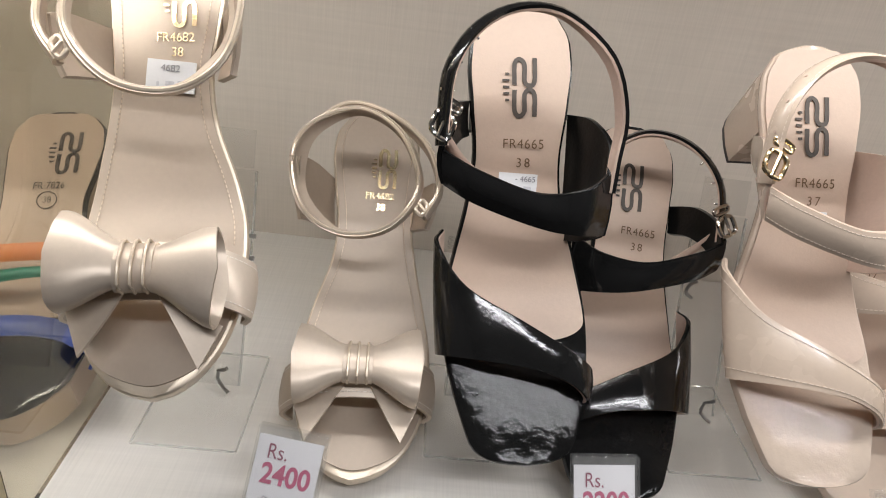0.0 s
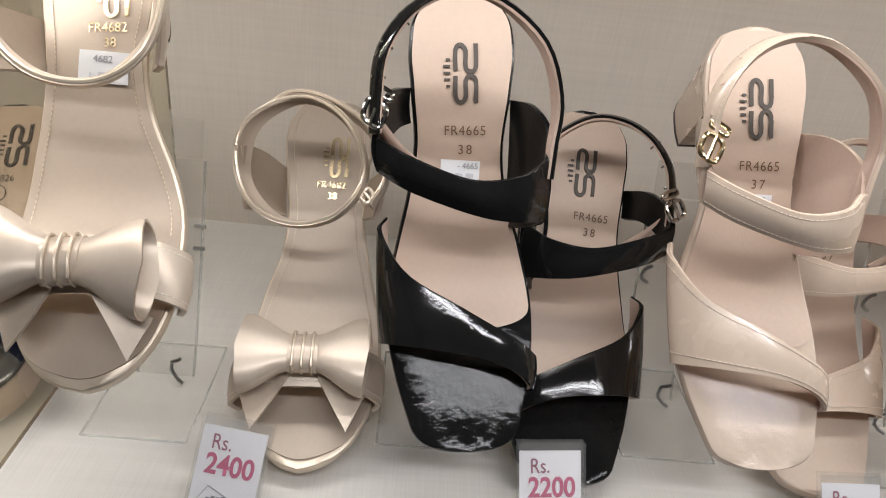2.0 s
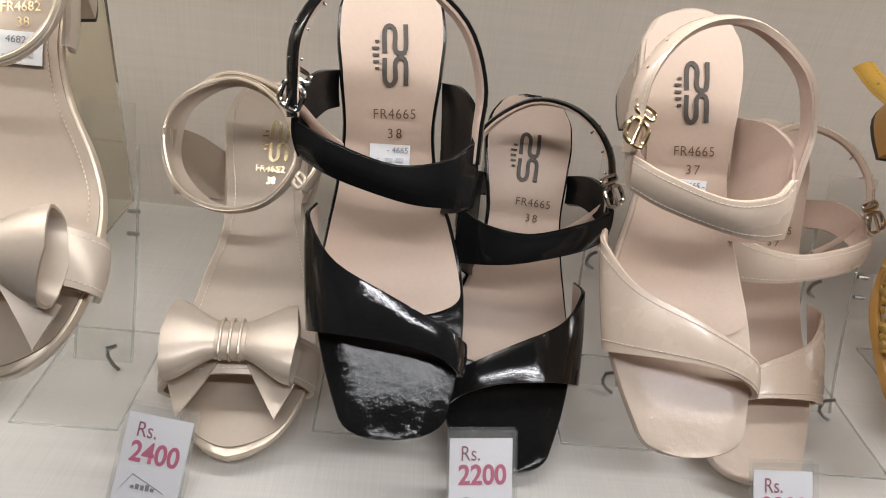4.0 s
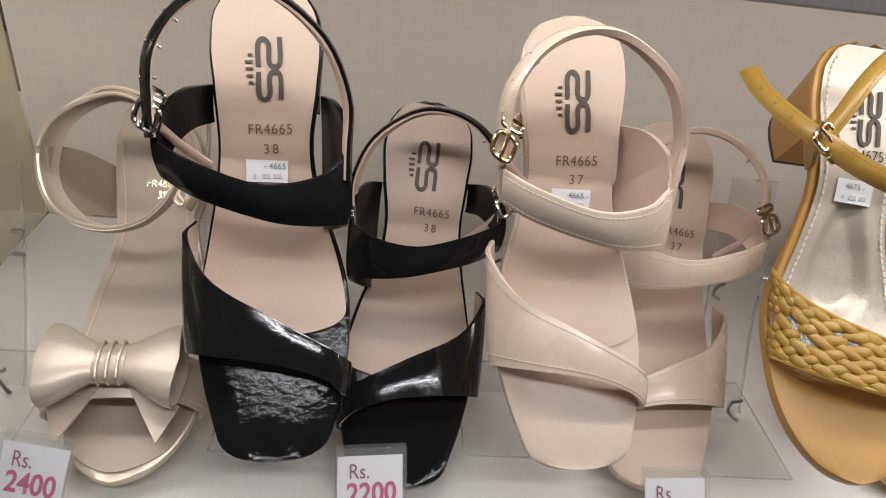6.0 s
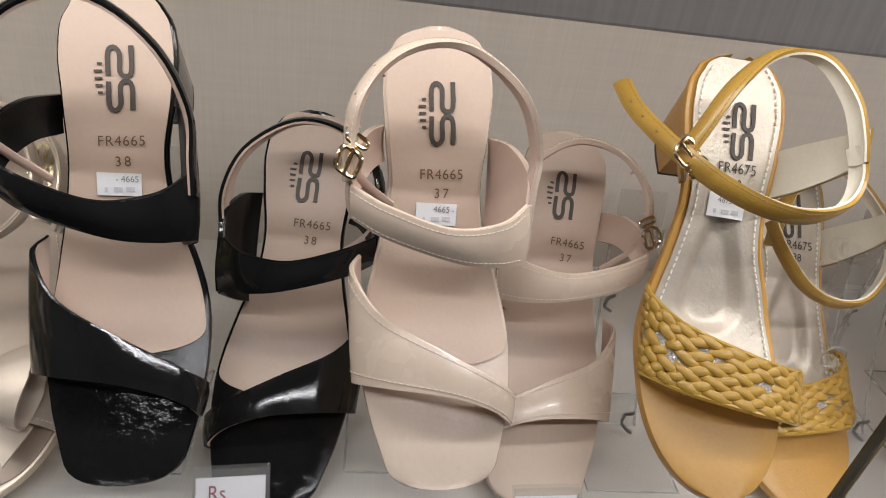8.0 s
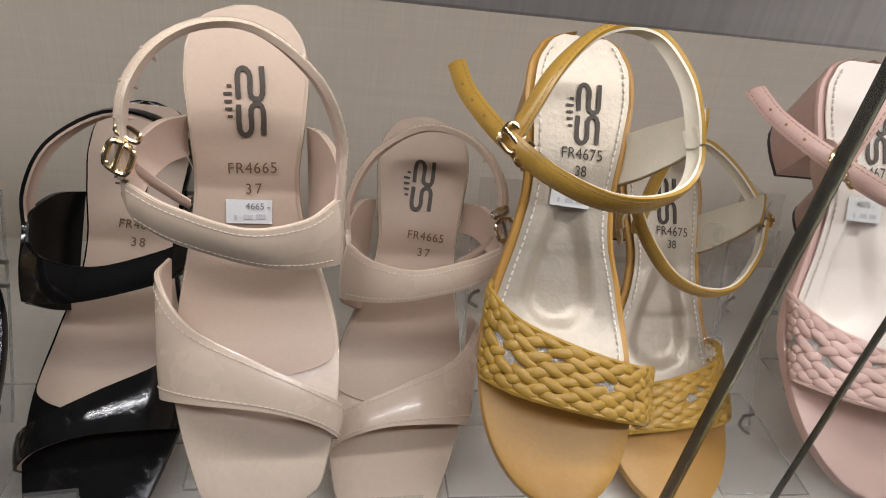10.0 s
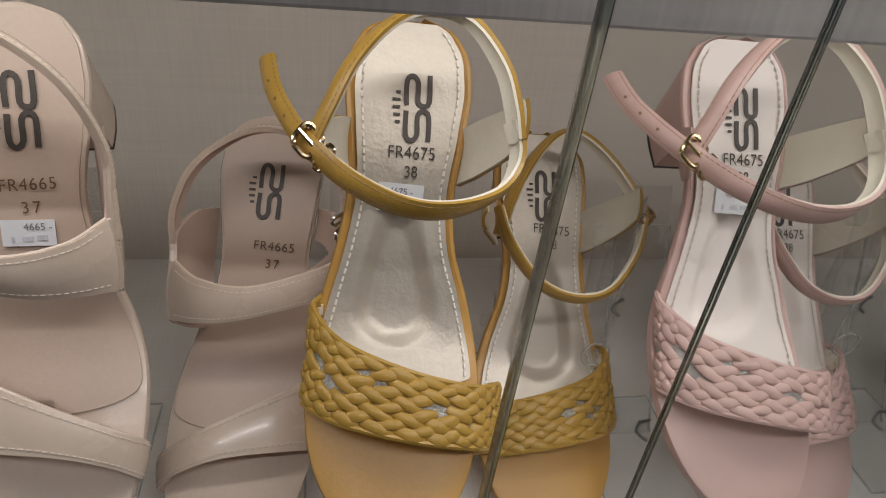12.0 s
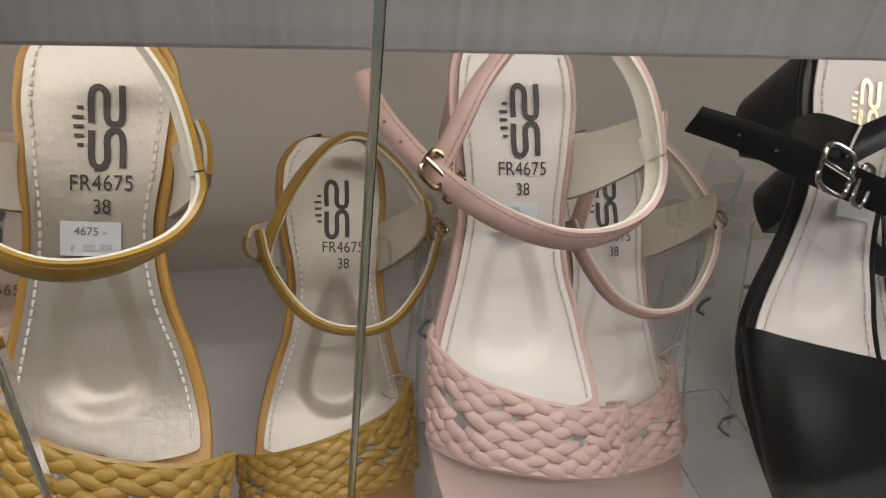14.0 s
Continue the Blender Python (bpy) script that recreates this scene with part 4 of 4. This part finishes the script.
    strap(q, "counter", M_CHAMP, t, [(-0.0370, 0.710, 0.040), (-0.0360, 0.735, 0.026), (-0.0265, 0.760, -0.004)], [(-0.0330, 0.625, 0.034), (-0.0310, 0.635, 0.020), (-0.0245, 0.650, -0.004)], n=16, lining=M_CHAMP_PAD)
    buckle(q, t, -0.0285, 0.655, 0.046, M_PIPING, 0.0048, 40)
    return t


def bow_knot(q, mid):
    bm = bmesh.new()
    rings = []
    for k in range(7):
        x = -0.0078 + 0.0156 * k / 6
        rings.append([q.at(x, mid + math.cos(a) * 0.0110 / q.L, 0.0340 + math.sin(a) * 0.0070) for a in [math.tau * j / 16 for j in range(16)]])
    loft(bm, rings)
    bmesh.ops.recalc_face_normals(bm, faces=bm.faces)
    me = bpy.data.meshes.new("bow_knot")
    bm.to_mesh(me)
    bm.free()
    me.polygons.foreach_set("use_smooth", [True] * len(me.polygons))
    me.set_sharp_from_angle(angle=radians(42))
    me.materials.append(M_CHAMP)
    return me


def wide_band_sandal(T, H, flip, label, roll=0.0):
    """Black sandal with a broad toe piece, a white insole and a long buckled strap."""
    t = thing("sandal", label, "sandal", "pairs of display sandals")
    q = Last(T, H, flip, roll, "square", 1.04)
    t.matrix_world = q.m
    sole(q, M_SATIN, t, grow=0.001, dish=0.0055)
    heel_block(q, M_SATIN, t, lo=0.80, base=0.92, grow=0.001)
    insole(q, M_PAD_WHITE, t, 0.22, inset=0.0058, blunt=0.02, cup=0.0042, rim_at=0.39, label="off-white stitched insole")
    pad_stitching(q, M_PAD_THREAD, t, 0.34, inset=0.0088, step=0.0036)
    maker_mark(q, M_FOIL, t, 0.006 * flip, 0.84, 1.0)
    lettering(q, "4829", 0.0062, M_FOIL, t, 0.006, 0.715, squeeze=0.85)
    bed_plate(q, "price_sticker", M_STICKER, t, 0.004, 0.640, 0.0200, 0.0110, turn=-2, label="white paper price sticker")
    strap(q, "toe_piece", M_SATIN, t,
          [(-0.0395, 0.372, -0.005), (-0.0430, 0.372, 0.006), (-0.0290, 0.345, 0.018), (0.0, 0.322, 0.022), (0.0290, 0.318, 0.017), (0.0395, 0.322, 0.005), (0.0370, 0.322, -0.005)],
          [(-0.0310, 0.075, -0.005), (-0.0330, 0.070, 0.004), (-0.0220, 0.060, 0.015), (0.0, 0.050, 0.018), (0.0220, 0.050, 0.015), (0.0310, 0.060, 0.004), (0.0290, 0.065, -0.005)],
          lining=M_CREAM, thread=M_RUBBER, crown=0.003, m=9)
    ribbon(q, "front_strap", M_SATIN, t, [(-0.0960, 0.735, 0.014), (-0.0730, 0.706, 0.027), (-0.0500, 0.674, 0.038), (-0.0180, 0.648, 0.046), (0.0150, 0.640, 0.048), (0.0340, 0.670, 0.044), (0.0400, 0.740, 0.040)], 0.0115, 140, n=40, lining=M_RUBBER, eyelets=(0.12, 0.22), eyelet_mat=M_SILVER)
    ribbon(q, "ankle_strap", M_SATIN, t, [(-0.0440, 0.690, 0.036), (-0.0300, 0.730, 0.046), (-0.0020, 0.800, 0.056), (0.0200, 0.880, 0.056), (0.0380, 0.860, 0.052), (0.0410, 0.760, 0.044)], 0.0115, [135, 135, 130, 100, 80, 70], n=36, lining=M_RUBBER)
    for sd in (-1, 1):
        strap(q, "counter", M_SATIN, t, [(sd * 0.0280, 0.800, -0.004), (sd * 0.0360, 0.780, 0.020), (sd * 0.0410, 0.735, 0.046)], [(sd * 0.0260, 0.690, -0.004), (sd * 0.0350, 0.680, 0.018), (sd * 0.0410, 0.670, 0.040)], n=14, lining=M_CREAM)
    buckle(q, t, -0.0485, 0.673, 0.043, M_SILVER, 0.0150, -14, 0.95)
    return t


def striped_mule(T, H, flip, label, roll=0.0):
    """Flat-strapped mule with orange, green and blue bands over a tan and black footbed."""
    t = thing("mule_sandal", label, "sandal", "pairs of display sandals")
    q = Last(T, H, flip, roll, "round", 1.05)
    t.matrix_world = q.m
    sole(q, M_BLACK, t, thick=0.004, label="black footbed top")
    sole(q, M_TAN, t, name="midsole", thick=0.022, low=-0.0042, grow=-0.001, label="beige platform side")
    heel_block(q, M_TAN, t, lo=0.78, base=0.9)
    insole(q, M_TAN, t, 0.30, inset=0.003, blunt=0.06, label="tan leather insole")
    maker_mark(q, M_INK, t, 0.008 * flip, 0.835, 1.15)
    lettering(q, "FR 7826", 0.0070, M_INK, t, 0.0, 0.715, squeeze=0.78)
    lettering(q, "38", 0.0060, M_INK, t, 0.0, 0.668, squeeze=0.85)
    bm = bmesh.new()
    tube(bm, [q.at(0.0056 * math.cos(a), 0.668 + 0.0056 * math.sin(a) / q.L, 0.0022) for a in [math.tau * k / 24 for k in range(24)]], 0.0003, 5, True)
    part("size_circle", bm, M_INK, t)
    for nm, mat, s0, s1, w in (("strap", M_ORANGE, 0.455, 0.475, 0.009), ("strap", M_GREEN, 0.25, 0.45, 0.010), ("strap", M_BLUE, 0.150, 0.165, 0.011)):
        ribbon(q, nm, mat, t, [(-0.044, s0, -0.004), (-0.046, s0, 0.008), (-0.025, s0 + (s1 - s0) * 0.3, 0.026), (0.0, (s0 + s1) / 2, 0.030), (0.025, s1 - (s1 - s0) * 0.3, 0.026), (0.044, s1, 0.008), (0.041, s1, -0.004)], w, 172, centre=(0.0, 2.0), n=26)
    return t


def price_tag(x, y, digits, turn, lean, label):
    """Clear holder with a printed white card, leaning back."""
    t = thing("price_tag", label, "price tag", "price tags on the shelf")
    t.matrix_world = pose(x, y, 0.0, lean, 0, turn)
    w, hgt = 0.0185, 0.054
    holder = part("holder", box_bm((-w, 0.0012, 0.0), (w, 0.0026, hgt), 0.0004), M_ACRYL, t)
    front = part("holder_front", box_bm((-w, -0.0026, 0.0), (w, -0.0012, hgt - 0.001), 0.0004), M_ACRYL, t)
    foot = part("holder_foot", box_bm((-w, -0.0026, 0.0), (w, 0.030, 0.0012), 0.0004), M_ACRYL, t)
    for o in (holder, front, foot):
        o.visible_shadow = False
    card = part("card", box_bm((-w + 0.0012, -0.0004, 0.0014), (w - 0.0022, 0.0002, hgt - 0.0055)), M_CARD, t, "white printed card")

    def words(body, size, mat, px, pz, squeeze, name="lettering", bold=0.0):
        cu = bpy.data.curves.new("words", "FONT")
        cu.body, cu.size, cu.align_x, cu.align_y, cu.offset = body, size, "CENTER", "CENTER", bold
        tmp = bpy.data.objects.new("words", cu)
        scene.collection.objects.link(tmp)
        me = bpy.data.meshes.new_from_object(tmp.evaluated_get(bpy.context.evaluated_depsgraph_get()))
        bpy.data.objects.remove(tmp)
        for v in me.vertices:
            v.co = Vector((px + v.co.x * squeeze, -0.0007, pz + v.co.y))
        me.materials.clear()
        me.materials.append(mat)
        ob = new(name, me)
        ob.parent = card
    words("Rs.", 0.0108, M_PRICE_DARK, -0.0062, 0.0405, 0.85)
    words(digits, 0.0140, M_PRICE, 0.0002, 0.0295, 0.92, bold=0.00035)
    # maker's name as plain bars in a thin outline
    bm = bmesh.new()
    for k, hh in enumerate((0.0016, 0.0026, 0.0024, 0.0030, 0.0018)):
        box_bm((-0.0085 + k * 0.0026, -0.0008, 0.0120), (-0.0085 + k * 0.0026 + 0.0019, -0.0006, 0.0120 + hh), 0, bm)
    part("printed_bars", bm, M_GREY_INK, card)
    bm = bmesh.new()
    tube(bm, [Vector((-0.0135, -0.0007, 0.0115)), Vector((-0.0085, -0.0007, 0.0190))], 0.0002, 4)
    tube(bm, [Vector((-0.0085, -0.0007, 0.0190)), Vector((0.0090, -0.0007, 0.0120))], 0.0002, 4)
    part("printed_line", bm, M_GREY_INK, card)
    return t


NUDE_PRINT = (0.812, 0.682, 0.642, 0.598)
BLACK_LABEL = "black patent block-heel sandal with slanted toe strap on acrylic stand"
BLACK_LOW = "black patent sandal with slanted toe strap leaning toe down"
slant_sandal((0.0734, 0.2365, 0.0486), (0.0497, 0.3726, 0.2419), 1, M_BLACK, M_NUDE_LINE, None, "38", M_SILVER, BLACK_LABEL, "- 4665")
slant_sandal((0.1318, 0.2527, 0.0130), (0.1431, 0.4212, 0.1696), -1, M_BLACK, M_NUDE_LINE, None, "38", M_SILVER, BLACK_LOW, sag=0.72)
slant_sandal((0.2240, 0.2330, 0.0560), (0.2062, 0.3635, 0.2428), 1, M_NUDE, M_NUDE_LINE, M_NUDE_THREAD, "37", M_GOLD, "nude patent block-heel sandal with slanted toe strap on acrylic stand", "4665 -", sag=0.87, print_at=NUDE_PRINT)
slant_sandal((0.2812, 0.2570, 0.0135), (0.3062, 0.4280, 0.1692), -1, M_NUDE, M_NUDE_LINE, M_NUDE_THREAD, "37", M_SILVER, "nude patent sandal with slanted toe strap leaning toe down", sag=0.75, print_at=NUDE_PRINT)
woven_sandal((0.3618, 0.2236, 0.0648), (0.3726, 0.3737, 0.2430), 1, M_YELLOW, M_OCHRE, M_PAD_SILVER, M_THREAD, M_DARK_THREAD, "mustard sandal with braided leather toe band on acrylic stand", 3)
woven_sandal((0.4493, 0.2581, 0.0130), (0.4622, 0.4298, 0.1642), -1, M_YELLOW, M_OCHRE, M_PAD_SILVER, M_THREAD, M_DARK_THREAD, "mustard sandal with braided toe band leaning toe down", 4, False, tip=False)
woven_sandal((0.5292, 0.2246, 0.0670), (0.5346, 0.3737, 0.2441), 1, M_PINK, M_PINK, M_PAD_WHITE, M_PAD_THREAD, M_DARK_THREAD, "dusty pink sandal with braided leather toe band on acrylic stand", 5)
woven_sandal((0.5985, 0.2530, 0.0130), (0.6125, 0.4225, 0.1690), -1, M_PINK, M_PINK, M_PAD_WHITE, M_PAD_THREAD, M_DARK_THREAD, "dusty pink sandal with braided toe band leaning toe down", 6, False, tip=False)
bow_sandal((-0.1004, 0.2203, 0.0853), (-0.1318, 0.3715, 0.2597), 1, "champagne gold sandal with leather bow on acrylic stand", True, skew=0.62, mid=0.196)
bow_sandal((-0.0130, 0.2473, 0.0151), (-0.0238, 0.4342, 0.1544), -1, "champagne gold sandal with leather bow leaning toe down")
wide_band_sandal((0.6735, 0.2214, 0.0670), (0.7180, 0.3780, 0.2441), 1, "black leather sandal with broad toe piece on acrylic stand")
wide_band_sandal((0.7660, 0.2538, 0.0130), (0.7820, 0.4212, 0.1642), -1, "black leather sandal with broad toe piece leaning toe down")
striped_mule((-0.1980, 0.2516, 0.0324), (-0.2344, 0.4320, 0.1285), 1, "tan mule with orange, green and blue straps behind glass")

price_tag(-0.0480, 0.2200, "2400", -9, -38, "clear tag holder with white card reading Rs. 2400")
price_tag(0.1225, 0.2220, "2200", 6, -38, "clear tag holder with white card reading Rs. 2200")
price_tag(0.2830, 0.2150, "2200", 3, -38, "clear tag holder with white price card by nude sandals")

for sx, sy in ((-0.1080, 0.3230), (0.2040, 0.3380), (0.0560, 0.3330), (0.3500, 0.3290), (0.5200, 0.3300), (0.6900, 0.3300)):
    acrylic_stand(sx, sy, 0.128, 0.045)
for sx, sy, post in ((-0.0150, 0.3800, 0), (0.1400, 0.3700, 0), (0.3030, 0.3800, 0), (0.4600, 0.3750, 0.130), (0.6150, 0.3680, 0.150)):
    acrylic_stand(sx, sy, 0.062, 0.020, post=post)
